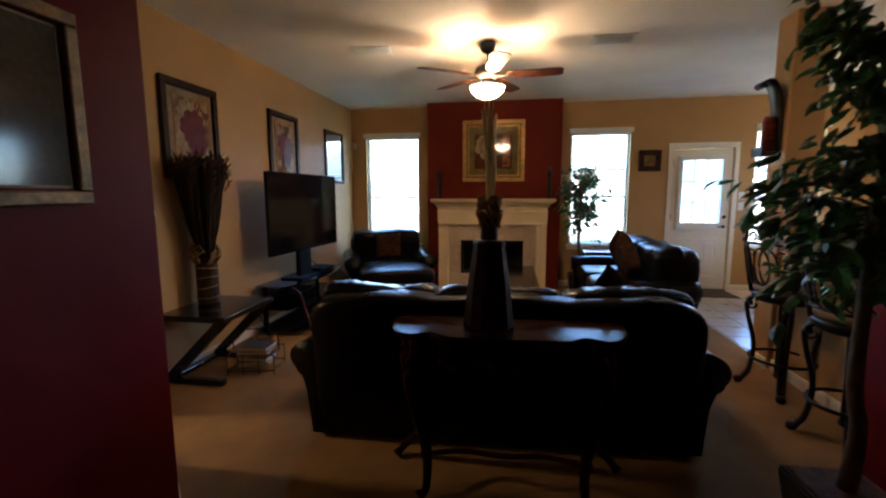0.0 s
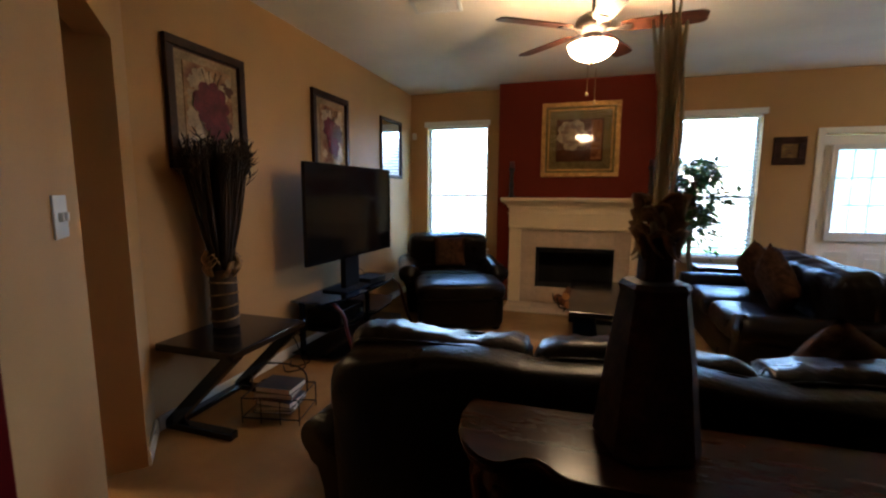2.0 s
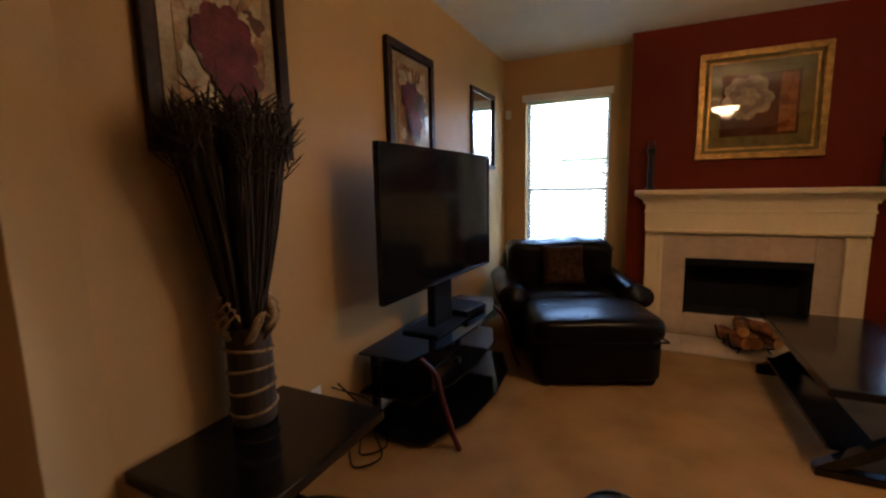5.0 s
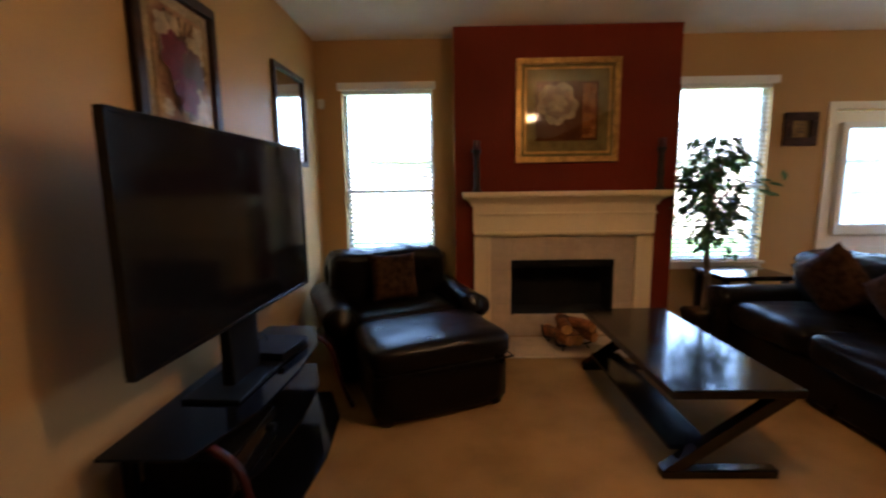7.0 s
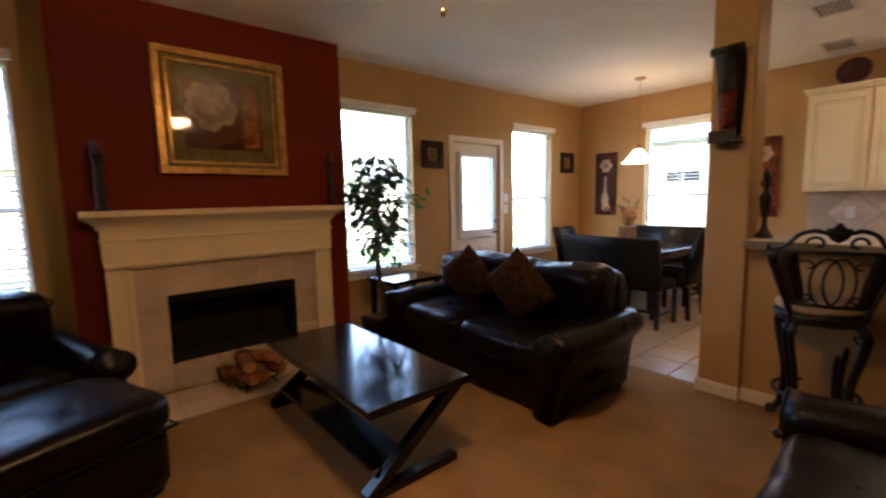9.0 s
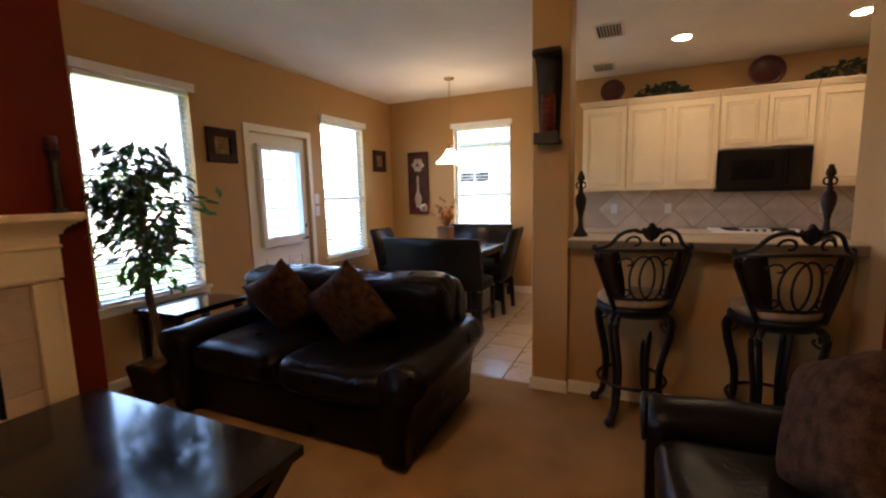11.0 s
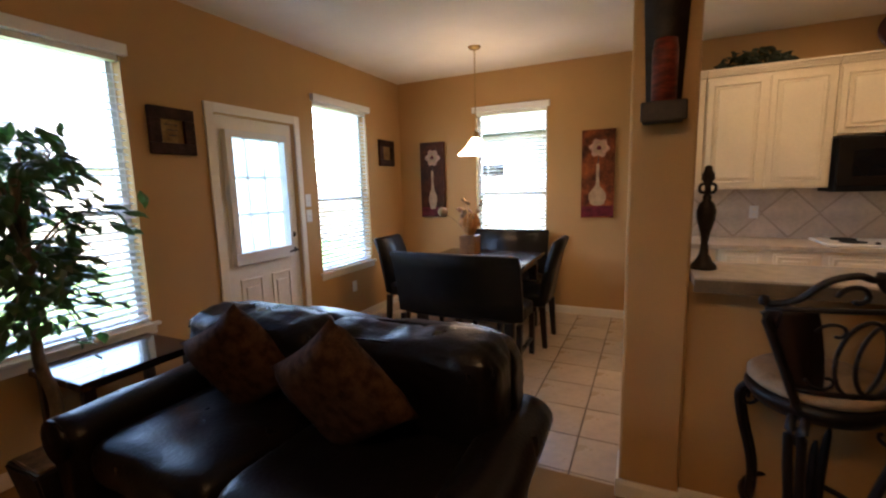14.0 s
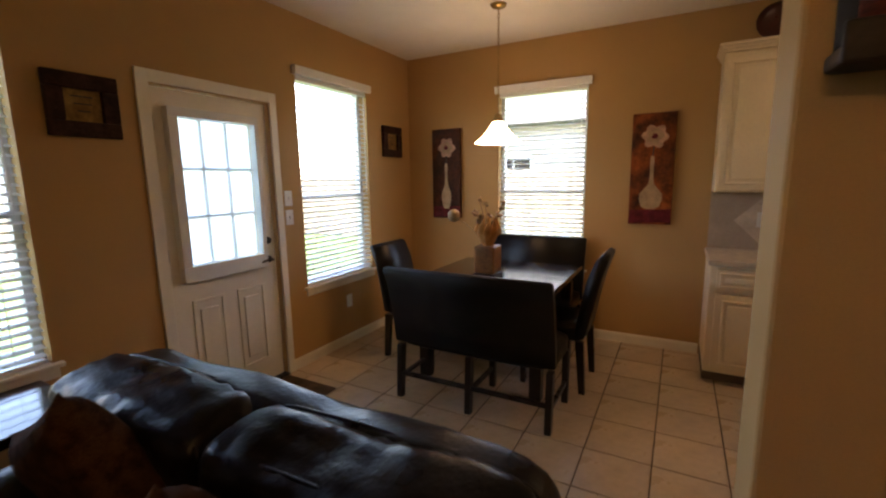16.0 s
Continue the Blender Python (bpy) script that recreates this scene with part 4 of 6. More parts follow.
# cooktop
ck = thing("cooktop", "white electric cooktop with black coil burners", "cooktop", pose(0, 0, 0.912))
part("plate", box(5.55, 3.80, 0.0005, 6.03, 4.62, 0.02, 0.006), M_VINYL, ck)
for x in (5.70, 5.90):
    for y in (3.98, 4.42):
        part("burner", lathe([(0.0, 0.0205), (0.085, 0.0205), (0.085, 0.028), (0.03, 0.028), (0.0, 0.0285)], 24, at=(x, y, 0)), M_BLACK, ck, "black coil burner")
for k in range(4):
    part("knob", lathe([(0.018, 0.0205), (0.016, 0.04), (0.0, 0.041)], 14, at=(5.585, 4.10 + 0.07 * k, 0)), M_BLACK, ck)
mw = thing("microwave", "black over-range microwave oven", "microwave", pose(5.72, 3.785, 1.335))
part("case", box(0.012, 0, 0, 0.392, 0.78, 0.435, 0.006), M_BLACK, mw)
part("door", box(0, 0.20, 0.045, 0.0115, 0.775, 0.43, 0.004), M_BLACKGLOSS, mw, "black glass door")
part("window", box(-0.003, 0.31, 0.12, -0.0005, 0.68, 0.33, 0.001), M_DARKGLASS, mw)
part("control_panel", box(0, 0.005, 0.045, 0.0115, 0.195, 0.43, 0.003), M_BLACKGLOSS, mw)
part("handle", box(-0.03, 0.205, 0.07, -0.0005, 0.225, 0.40, 0.006), M_BLACK, mw)
part("vent_grille", box(0, 0.005, 0.003, 0.0115, 0.775, 0.04, 0.002), M_BLACK, mw)

# tiled backsplash laid on the diagonal
bs = tagged(link("backsplash", box(XE - 0.008, 2.82, 0.913, XE - 0.001, 5.97, 1.369), mat("taupe_tile_joint", (0.46, 0.37, 0.28), 0.9, vary=0.1)), "beige diagonal tile backsplash", "backsplash", kind="structure")
M_BS = mat("pinkish_beige_wall_tile", (0.64, 0.53, 0.41), 0.35, vary=0.14, scale=6, fine=30, bump=0.03, island=0.12)
s = 0.30
D = s * 1.4142
tile_me = None
for i in range(7):
    y = 3.05 + i * D
    if y + D / 2 > 5.96:
        break
    if tile_me is None:
        q = part("tile", box(-0.004, -s / 2 + 0.003, -s / 2 + 0.003, 0, s / 2 - 0.003, s / 2 - 0.003, 0.001, 1), M_BS, bs)
        tile_me = q.data
    else:
        q = new("tile", tile_me)
        q.parent = bs
    q.location, q.rotation_euler = (XE - 0.008, y, 1.14), (radians(45), 0, 0)
    for zt, za in ((1.368, 1.146 + 0.012), (0.914, 1.134 - 0.012)):
        if y + D * 0.95 < 5.97:
            part("tile", prism([(y + 0.012, zt), (y + D - 0.012, zt), (y + D / 2 + 0.006, za), (y + D / 2 - 0.006, za)], XE - 0.012, XE - 0.008, "x"), M_BS, bs)


def outlet(m, label="white double wall outlet", name="wall_outlet", switch=False):
    o = thing(name, label, "switch" if switch else "outlet", m)
    part("plate", box(-0.036, -0.007, -0.058, 0.036, -0.001, 0.058, 0.003), M_VINYL, o)
    if switch:
        part("toggle", box(-0.006, -0.018, -0.012, 0.006, -0.0065, 0.012, 0.002), M_VINYL, o)
    else:
        for z in (-0.024, 0.024):
            part("socket", box(-0.015, -0.009, z - 0.014, 0.015, -0.0065, z + 0.014, 0.004), M_TRIM, o)
    return o


for y in (5.62, 5.02, 3.56):
    outlet(pose(XE - 0.012, y, 1.15, 0, 0, -90))
outlet(pose(5.01, YN, 0.40))
outlet(pose(4.375, YN, 1.37), "white toggle light switch beside the door", "light_switch", True)
outlet(pose(4.375, YN, 1.225), "white toggle light switch beside the door", "light_switch", True)
dg = thing("light_switch", "white double toggle switch plate on the angled wall", "switch", DIAG @ pose(0.435, 0, 1.33))
part("plate", box(-0.058, -0.007, -0.058, 0.058, -0.001, 0.058, 0.003), M_VINYL, dg)
for x in (-0.023, 0.023):
    part("toggle", box(x - 0.005, -0.018, -0.012, x + 0.005, -0.0065, 0.012, 0.002), M_VINYL, dg)
sn = link("alarm_sensor", box(-0.03, -0.035, -0.045, 0.03, -0.001, 0.045, 0.012, 3), M_VINYL)
sn.matrix_world = pose(-1.36, YN, 2.18)
tagged(sn, "small white alarm sensor in the room corner", "sensor")


# ---- bar stools ----
def bar_stool(m):
    st = thing("bar_stool", "wrought iron bar stool with scrolled back and tan seat", "bar stool", m, "stools at the bar")
    # the back stands at -x
    part("seat_cushion", lathe([(0.0, 0.72), (0.19, 0.72), (0.205, 0.735), (0.205, 0.755), (0.18, 0.775), (0.0, 0.782)], 28), M_SEAT, st, "tan round seat cushion", True)
    part("seat_rim", lathe([(0.0, 0.69), (0.185, 0.655), (0.21, 0.69), (0.212, 0.705), (0.20, 0.719), (0.0, 0.719)], 28), M_IRON, st, "", True)
    for k in range(4):
        a = radians(45 + 90 * k)
        u = Vector((math.cos(a), math.sin(a), 0))
        for o in (-0.018, 0.018):
            v = Vector((-u.y, u.x, 0)) * o
            pts = curve([u * 0.16 + v + Vector((0, 0, 0.69)), u * 0.225 + v + Vector((0, 0, 0.63)), u * 0.215 + v + Vector((0, 0, 0.52)), u * 0.17 + v * 0.8 + Vector((0, 0, 0.32)), u * 0.185 + v * 0.7 + Vector((0, 0, 0.12)), u * 0.23 + v * 0.6 + Vector((0, 0, 0.03))])
            part("leg_rod", tube(pts, 0.015, 8), M_IRON, st, "", True)
        part("scroll_foot", lathe([(0.0, 0.0), (0.022, 0.002), (0.032, 0.022), (0.022, 0.046), (0.0, 0.05)], 12, at=tuple(u * 0.245)), M_IRON, st, "", True)
        part("knee_scroll", tube([u * (0.20 - 0.022 * t * math.cos(t * 4) / 1.2) + Vector((0, 0, 0.60 + 0.03 * math.sin(t * 4) * (1.3 - t * 0.4))) for t in [i * 0.14 for i in range(14)]], 0.007, 6), M_IRON, st, "", True)
    for r, z in ((0.195, 0.235),):
        part("foot_ring", tube([(r * math.cos(t), r * math.sin(t), z) for t in [2 * math.pi * i / 36 for i in range(37)]], 0.011, 7), M_IRON, st, "", True)

    def back(y, z):
        return Vector((-0.185 - 0.16 * (z - 0.72) + 0.10 * (abs(y) / 0.24) ** 2, y, z))
    for s in (-1, 1):
        side = [back(s * (0.15 + 0.11 * min(1, (z - 0.70) / 0.32)), z) for z in [0.70 + 0.03 * i for i in range(12)]]
        part("back_post", tube(side, 0.015, 8), M_IRON, st, "", True)
        pan = bmesh.new()
        grid = []
        for i in range(9):
            z = 0.78 + 0.28 * i / 8
            o = 0.15 + 0.11 * min(1, (z - 0.70) / 0.32)
            inn = 0.105 + 0.050 * (i / 8) ** 1.5
            grid.append([(back(s * yy, z) + Vector((dx, 0, 0))) for yy, dx in ((o, -0.004), (inn, -0.004), (inn, 0.004), (o, 0.004))])
        vs = [[pan.verts.new(p) for p in row] for row in grid]
        for a_, c_ in zip(vs, vs[1:]):
            for q in range(4):
                pan.faces.new((a_[q], a_[(q + 1) % 4], c_[(q + 1) % 4], c_[q]))
        pan.faces.new(vs[0][::-1])
        pan.faces.new(vs[-1])
        part("back_panel", pan, M_ESPRESSO, st, "dark wooden back panel", True)
        # large oval ring, crossing its mirror image
        part("oval_ring", tube([back(s * 0.026 + 0.066 * math.cos(t), 0.90 + 0.130 * math.sin(t)) for t in [2 * math.pi * i / 28 for i in range(29)]], 0.007, 6), M_IRON, st, "", True)
        for zc, f in ((0.985, 1), (0.82, -1)):
            part("scroll", tube([back(s * (0.105 + 0.044 * (1 - t / 6) * math.cos(t)), zc + f * 0.040 * (1 - t / 6) * math.sin(t)) for t in [i * 0.35 for i in range(15)]], 0.006, 6), M_IRON, st, "", True)
        part("crest_rail", tube(curve([back(s * 0.26, 1.055), back(s * 0.20, 1.085), back(s * 0.15, 1.15), back(s * 0.09, 1.175), back(s * 0.045, 1.165), back(s * 0.0, 1.20)]), 0.011, 8), M_IRON, st, "", True)
        part("crest_scroll", tube([back(s * (0.078 + 0.044 * (1 - t / 7) * math.cos(t)), 1.105 + 0.044 * (1 - t / 7) * math.sin(t)) for t in [i * 0.4 for i in range(14)]], 0.008, 6), M_IRON, st, "", True)
        part("finial", lathe([(0.0, -0.02), (0.014, -0.015), (0.018, 0.0), (0.012, 0.014), (0.0, 0.018)], 10, at=tuple(back(s * 0.265, 1.07))), M_IRON, st, "", True)
    lf = cushion(0.026, 0.045, 0.105, 2.0, 8, 0.003, 3, pose(*back(0, 1.165)))
    for s in (-1, 1):
        cushion(0.022, 0.036, 0.080, 2.0, 8, 0.003, 4, pose(*back(s * 0.026, 1.155), s * -32, 0, 0), lf)
    part("crest_leaf", lf, M_IRON, st, "cast leaf ornament", True)
    part("crest_bar", tube([back(y, 1.045 + 0.02 * (1 - (y / 0.26) ** 2)) for y in [-0.26 + 0.04 * i for i in range(14)]], 0.009, 7), M_IRON, st, "", True)
    part("lower_bar", tube([back(y, 0.775) for y in [-0.17 + 0.034 * i for i in range(11)]], 0.009, 7), M_IRON, st, "", True)
    return st


M_SEAT = mat("tan_upholstery", (0.36, 0.25, 0.14), 0.8, vary=0.2, scale=14, fine=160, bump=0.4)
stool = bar_stool(pose(3.09, 5.345, 0, 0, 0, 19))
copy_thing(stool, pose(3.06, 4.65, 0, 0, 0, 14))

# ---- dining set ----
dt = thing("dining_table", "dark wooden square dining table", "dining table", pose(5.15, 7.40, 0))
part("tabletop", box(-0.53, -0.53, 0.735, 0.53, 0.53, 0.765, 0.008), M_POLISHED, dt)
part("apron", (lambda q: [box(-0.46, -0.46, 0.65, 0.46, -0.44, 0.734, bm=q), box(-0.46, 0.44, 0.65, 0.46, 0.46, 0.734, bm=q), box(-0.46, -0.44, 0.65, -0.44, 0.44, 0.734, bm=q), box(0.44, -0.44, 0.65, 0.46, 0.44, 0.734, bm=q)] and q)(bmesh.new()), M_ESPRESSO, dt)
for x in (-0.43, 0.43):
    for y in (-0.43, 0.43):
        part("leg", box(x - 0.04, y - 0.04, 0, x + 0.04, y + 0.04, 0.649, 0.006), M_ESPRESSO, dt)


def upholstered(name, label, width, m, legs, category, h=0.96, group=""):
    """Back at y = 0 leaning out, seat towards +y; width along x."""
    c = thing(name, label, category, m, group)
    hw = width / 2
    bk = bmesh.new()
    prof = [(0.03, 0.40), (-0.005, 0.60), (-0.05, 0.80), (-0.10, h - 0.02), (-0.085, h), (-0.055, h), (-0.03, h - 0.03), (0.025, 0.80), (0.065, 0.60), (0.09, 0.40)]
    lo = [bk.verts.new((-hw, y, z)) for y, z in prof]
    hi = [bk.verts.new((hw, y, z)) for y, z in prof]
    n = len(prof)
    for k in range(n):
        bk.faces.new((lo[k], lo[(k + 1) % n], hi[(k + 1) % n], hi[k]))
    bk.faces.new(lo[::-1])
    bk.faces.new(hi)
    bmesh.ops.recalc_face_normals(bk, faces=bk.faces)
    bmesh.ops.bevel(bk, geom=[e for e in bk.edges], offset=0.008, segments=2, affect="EDGES")
    part("backrest", bk, M_BLACKLEATHER, c, "black leather backrest", True)
    part("seat", cushion(width - 0.01, 0.46, 0.13, 7, 14, 0.003, 2, pose(0, 0.26, 0.435)), M_BLACKLEATHER, c, "black leather seat", True)
    for x in legs:
        part("leg", prism([(0.01, 0), (0.05, 0), (0.085, 0.375), (0.03, 0.375)], x - 0.02, x + 0.02, "x"), M_ESPRESSO, c, "dark tapered leg")
        part("leg", prism([(0.435, 0), (0.47, 0), (0.48, 0.372), (0.43, 0.372)], x - 0.02, x + 0.02, "x"), M_ESPRESSO, c, "dark tapered leg")
        if width > 0.6:
            part("stretcher", box(x - 0.012, 0.05, 0.13, x + 0.012, 0.44, 0.155), M_ESPRESSO, c)
    if width > 0.6:
        part("rail", box(-hw + 0.02, 0.028, 0.155, hw - 0.02, 0.05, 0.185, 0.003), M_ESPRESSO, c)
    return c


M_BLACKLEATHER = mat("black_leather", (0.0042, 0.004, 0.0042), 0.4, vary=0.25, scale=6, fine=180, bump=0.2, spec=0.25)
upholstered("dining_bench", "black leather high-backed dining bench", 1.10, pose(4.33, 7.31, 0, 0, 0, -90), (-0.52, 0.0, 0.52), "bench", 0.94, "dining benches")
upholstered("dining_bench", "black leather high-backed dining bench against the wall", 0.98, pose(5.98, 7.40, 0, 0, 0, 90), (-0.46, 0.46), "bench", 0.95, "dining benches")
upholstered("dining_chair", "black leather dining chair with dark tapered legs", 0.46, pose(5.15, 6.68, 0, 0, 0, 0), (-0.20, 0.20), "dining chair", 0.98, "dining chairs")
upholstered("dining_chair", "black leather dining chair with dark tapered legs", 0.46, pose(5.10, 8.36, 0, 0, 0, 180), (-0.20, 0.20), "dining chair", 0.96, "dining chairs")


# ---- lamps ----
M_BOWL = glow("lit_alabaster_glass", (1.0, 0.60, 0.27), 2.8)
M_SHADE = glow("lit_cream_glass_shade", (1.0, 0.66, 0.36), 1.05)
M_CAN = glow("lit_downlight_lens", (1.0, 0.70, 0.40), 8.0)
M_BLADE = mat("cherry_fan_blade", (0.075, 0.024, 0.011), 0.45, vary=0.4, scale=6, fine=30, stretch=(1, 8, 1), bump=0.05, spec=0.25)
fan = thing("ceiling_fan", "bronze ceiling fan with five wooden blades and lit glass bowl", "ceiling fan", pose(0.93, 6.10, 0.03))
part("canopy", lathe([(0.030, 2.63), (0.055, 2.65), (0.068, 2.69), (0.068, 2.7195)], 24), M_IRON, fan, "", True)
part("downrod", tube([(0, 0, 2.50), (0, 0, 2.64)], 0.012, 10), M_IRON, fan, "", True)
part("motor", lathe([(0.02, 2.535), (0.06, 2.53), (0.10, 2.505), (0.115, 2.47), (0.105, 2.435), (0.07, 2.41), (0.05, 2.40)], 28), M_IRON, fan, "", True)
part("switch_housing", lathe([(0.05, 2.345), (0.06, 2.36), (0.06, 2.40), (0.04, 2.405)], 20), M_IRON, fan, "", True)
part("glass_bowl", lathe([(0.0, 2.235), (0.05, 2.24), (0.10, 2.26), (0.14, 2.295), (0.155, 2.335), (0.148, 2.335), (0.13, 2.297), (0.09, 2.27), (0.0, 2.25)], 32), M_BOWL, fan, "lit alabaster glass bowl", True)
bulb = bpy.data.lights.new("fan_bulb", "POINT")
bulb.energy, bulb.color, bulb.shadow_soft_size = 1.25, (1.0, 0.62, 0.30), 0.03
new("fan_bulb", bulb).location = (0.93, 6.01, 2.345)
part("finial", lathe([(0.0, 2.205), (0.008, 2.21), (0.012, 2.225), (0.005, 2.236)], 12), M_BRASS, fan, "", True)
for k in range(5):
    a = radians(-4 + 72 * k)
    R = Matrix.Rotation(a, 4, "Z") @ Matrix.Rotation(radians(-11), 4, "X")
    bl = prism([(0.17, -0.045), (0.24, -0.062), (0.55, -0.070), (0.63, -0.066), (0.66, -0.045), (0.66, 0.045), (0.63, 0.066), (0.55, 0.070), (0.24, 0.062), (0.17, 0.045)], -0.004, 0.004, "z")
    bmesh.ops.transform(bl, matrix=Matrix.Translation((0, 0, 2.435)) @ R, verts=bl.verts)
    blade = part("blade", bl, M_BLADE, fan, "reddish wooden blade")
    ir = prism([(0.085, -0.018), (0.15, -0.012), (0.20, -0.038), (0.24, -0.030), (0.24, 0.030), (0.20, 0.038), (0.15, 0.012), (0.085, 0.018)], -0.012, -0.005, "z")
    bmesh.ops.transform(ir, matrix=Matrix.Translation((0, 0, 2.435)) @ R, verts=ir.verts)
    part("blade_iron", ir, M_IRON, blade)
for x, z in ((0.03, 1.98), (-0.02, 2.03)):
    part("pull_chain", tube([(x, -0.05, 2.35), (x, -0.05, z)], 0.0018, 5), M_BRASS, fan)
    part("pull_knob", lathe([(0.0, z - 0.03), (0.007, z - 0.025), (0.009, z - 0.01), (0.003, z)], 10, at=(x, -0.05, 0)), M_BRASS, fan, "", True)

pen = thing("pendant_lamp", "brass pendant lamp with a lit white glass shade on a chain", "pendant lamp", pose(5.2, 7.44, 0))
part("canopy", lathe([(0.012, 2.72), (0.05, 2.73), (0.062, 2.7495)], 20), M_BRASS, pen, "", True)
ch = bmesh.new()
for k in range(26):
    z = 2.00 + k * 0.028
    ax = (0.008, 0, 0) if k % 2 else (0, 0.008, 0)
    tube([Vector(ax) * math.cos(t) + Vector((0, 0, z + 0.018 * math.sin(t))) for t in [i * math.pi / 5 for i in range(11)]], 0.0022, 4, ch)
part("chain", ch, M_BRASS, pen, "brass chain")
part("cap", lathe([(0.010, 1.985), (0.026, 1.975), (0.036, 1.945), (0.040, 1.915), (0.034, 1.912)], 20), M_BRASS, pen, "brass cap", True)
part("shade", lathe([(0.036, 1.925), (0.055, 1.90), (0.085, 1.855), (0.125, 1.81), (0.168, 1.775), (0.180, 1.765), (0.176, 1.762), (0.12, 1.80), (0.05, 1.88), (0.0, 1.90)], 36), M_SHADE, pen, "lit white glass shade", True)


def downlight(x, y):
    d = thing("recessed_downlight", "lit recessed ceiling downlight with white trim", "downlight", pose(x, y, ZC), "kitchen downlights")
    part("trim_ring", lathe([(0.070, -0.001), (0.070, -0.006), (0.092, -0.007), (0.096, -0.001)], 28), M_VINYL, d, "", True)
    part("lens", lathe([(0.0, -0.012), (0.05, -0.010), (0.069, -0.007), (0.069, -0.002), (0.0, -0.001)], 24), M_CAN, d, "lit lens", True)


downlight(4.96, 5.02)
# unseen second downlight, added to brighten the kitchen
downlight(4.99, 3.75)


def vent(x, y, rot, label="white louvred ceiling air vent"):
    v = thing("ceiling_vent", label, "air vent", pose(x, y, ZC, 0, 0, rot), "ceiling vents")
    f = bmesh.new()
    for q in ((-0.18, -0.12, 0.18, -0.095), (-0.18, 0.095, 0.18, 0.12), (-0.18, -0.095, -0.15, 0.095), (0.15, -0.095, 0.18, 0.095)):
        box(q[0], q[1], -0.012, q[2], q[3], -0.001, 0.003, 1, bm=f)
    part("frame", f, M_VINYL, v)
    # flat black sheet puts the shade behind the louvres into colour
    part("backing", box(-0.15, -0.095, -0.004, 0.15, 0.095, -0.001), M_BLACK, v, "black sheet for the shade behind the louvres")
    for k in range(7):
        part("louvre", prism([(-0.085 + 0.025 * k, -0.005), (-0.082 + 0.025 * k, -0.005), (-0.073 + 0.025 * k, -0.015), (-0.076 + 0.025 * k, -0.015)], -0.15, 0.15, "x"), M_VINYL, v)


vent(-0.155, 6.12, 8)
vent(2.02, 6.19, 0)
vent(4.45, 5.61, 0)
vent(5.62, 5.74, 0)

# ---- pictures ----
def framed(name, label, w, h, border, m, frame_mat, inner, depth=0.03, lips=()):
    """Hangs on a wall whose face is local y = 0, towards -y. inner: list of (inset, material) boards."""
    p = thing(name, label, "picture", m)
    f = bmesh.new()
    for q in ((-w / 2, -h / 2, w / 2, -h / 2 + border), (-w / 2, h / 2 - border, w / 2, h / 2), (-w / 2, -h / 2 + border, -w / 2 + border, h / 2 - border), (w / 2 - border, -h / 2 + border, w / 2, h / 2 - border)):
        box(q[0], -depth, q[1], q[2], -0.002, q[3], 0.006, 2, bm=f)
    part("frame", f, frame_mat, p)
    d = depth * 0.35
    for ins, mm, nm in inner:
        part(nm, box(-w / 2 + ins, -d, -h / 2 + ins, w / 2 - ins, -d + 0.004, h / 2 - ins), mm, p)
        d += 0.0042
    return p, d


def petal_shape(parent, cx, cz, r, y, material, n=7, seed=0, name="painted_flower"):
    """Flat painted blossom of overlapping petals."""
    rn = random.Random(seed)
    b = bmesh.new()
    for ring in range(2):
        for k in range(n - 2 * ring):
            a = 2 * math.pi * k / (n - 2 * ring) + ring * 0.4 + rn.uniform(-0.2, 0.2)
            rr = r * (1 - 0.45 * ring)
            pts = []
            for i in range(10):
                t = 2 * math.pi * i / 10
                u, v = rr * 0.5 + rr * 0.5 * math.cos(t), rr * 0.34 * math.sin(t) * (1.2 - 0.3 * math.cos(t))
                pts.append((cx + u * math.cos(a) - v * math.sin(a), cz + u * math.sin(a) + v * math.cos(a)))
            yy = y - 0.0006 * (ring * n + k + 1)
            prism(pts, yy, yy + 0.0004, "y", b)
    return part(name, b, material, parent)


def canvas(colour, tint, scale=6):
    return mat("painted_canvas", colour, 0.6, vary=0.4, scale=scale, fine=40, bump=0.15, tint=tint, spec=0.15)


def glazed(colour, tint, scale=5):
    return mat("glazed_print", colour, 0.08, vary=0.35, scale=scale, fine=50, bump=0.0, tint=tint, coat=0.1, spec=0.35)


M_DKFRAME = mat("dark_walnut_frame", (0.034, 0.014, 0.008), 0.5, vary=0.35, scale=12, fine=60, bump=0.1, spec=0.15)
M_LIP = mat("reddish_frame_lip", (0.11, 0.035, 0.016), 0.45, vary=0.3, scale=12, spec=0.25)
M_MATB = glazed((0.36, 0.26, 0.15), (0.28, 0.19, 0.10))
M_PRINT1 = glazed((0.44, 0.28, 0.14), (0.20, 0.075, 0.045), 7)
M_BUFF = mat("buff_leaf_paint", (0.52, 0.37, 0.19), 0.5, vary=0.35, scale=14)
M_CRIMSON = mat("crimson_paint", (0.15, 0.014, 0.020), 0.5, vary=0.4, scale=14, spec=0.2)
M_IVORY = mat("ivory_paint", (0.44, 0.29, 0.15), 0.5, vary=0.25, scale=14)
M_STEM = mat("dark_stem_paint", (0.05, 0.04, 0.03), 0.6, vary=0.3)
WEST = pose(XL, 0, 0, 0, 0, 90)
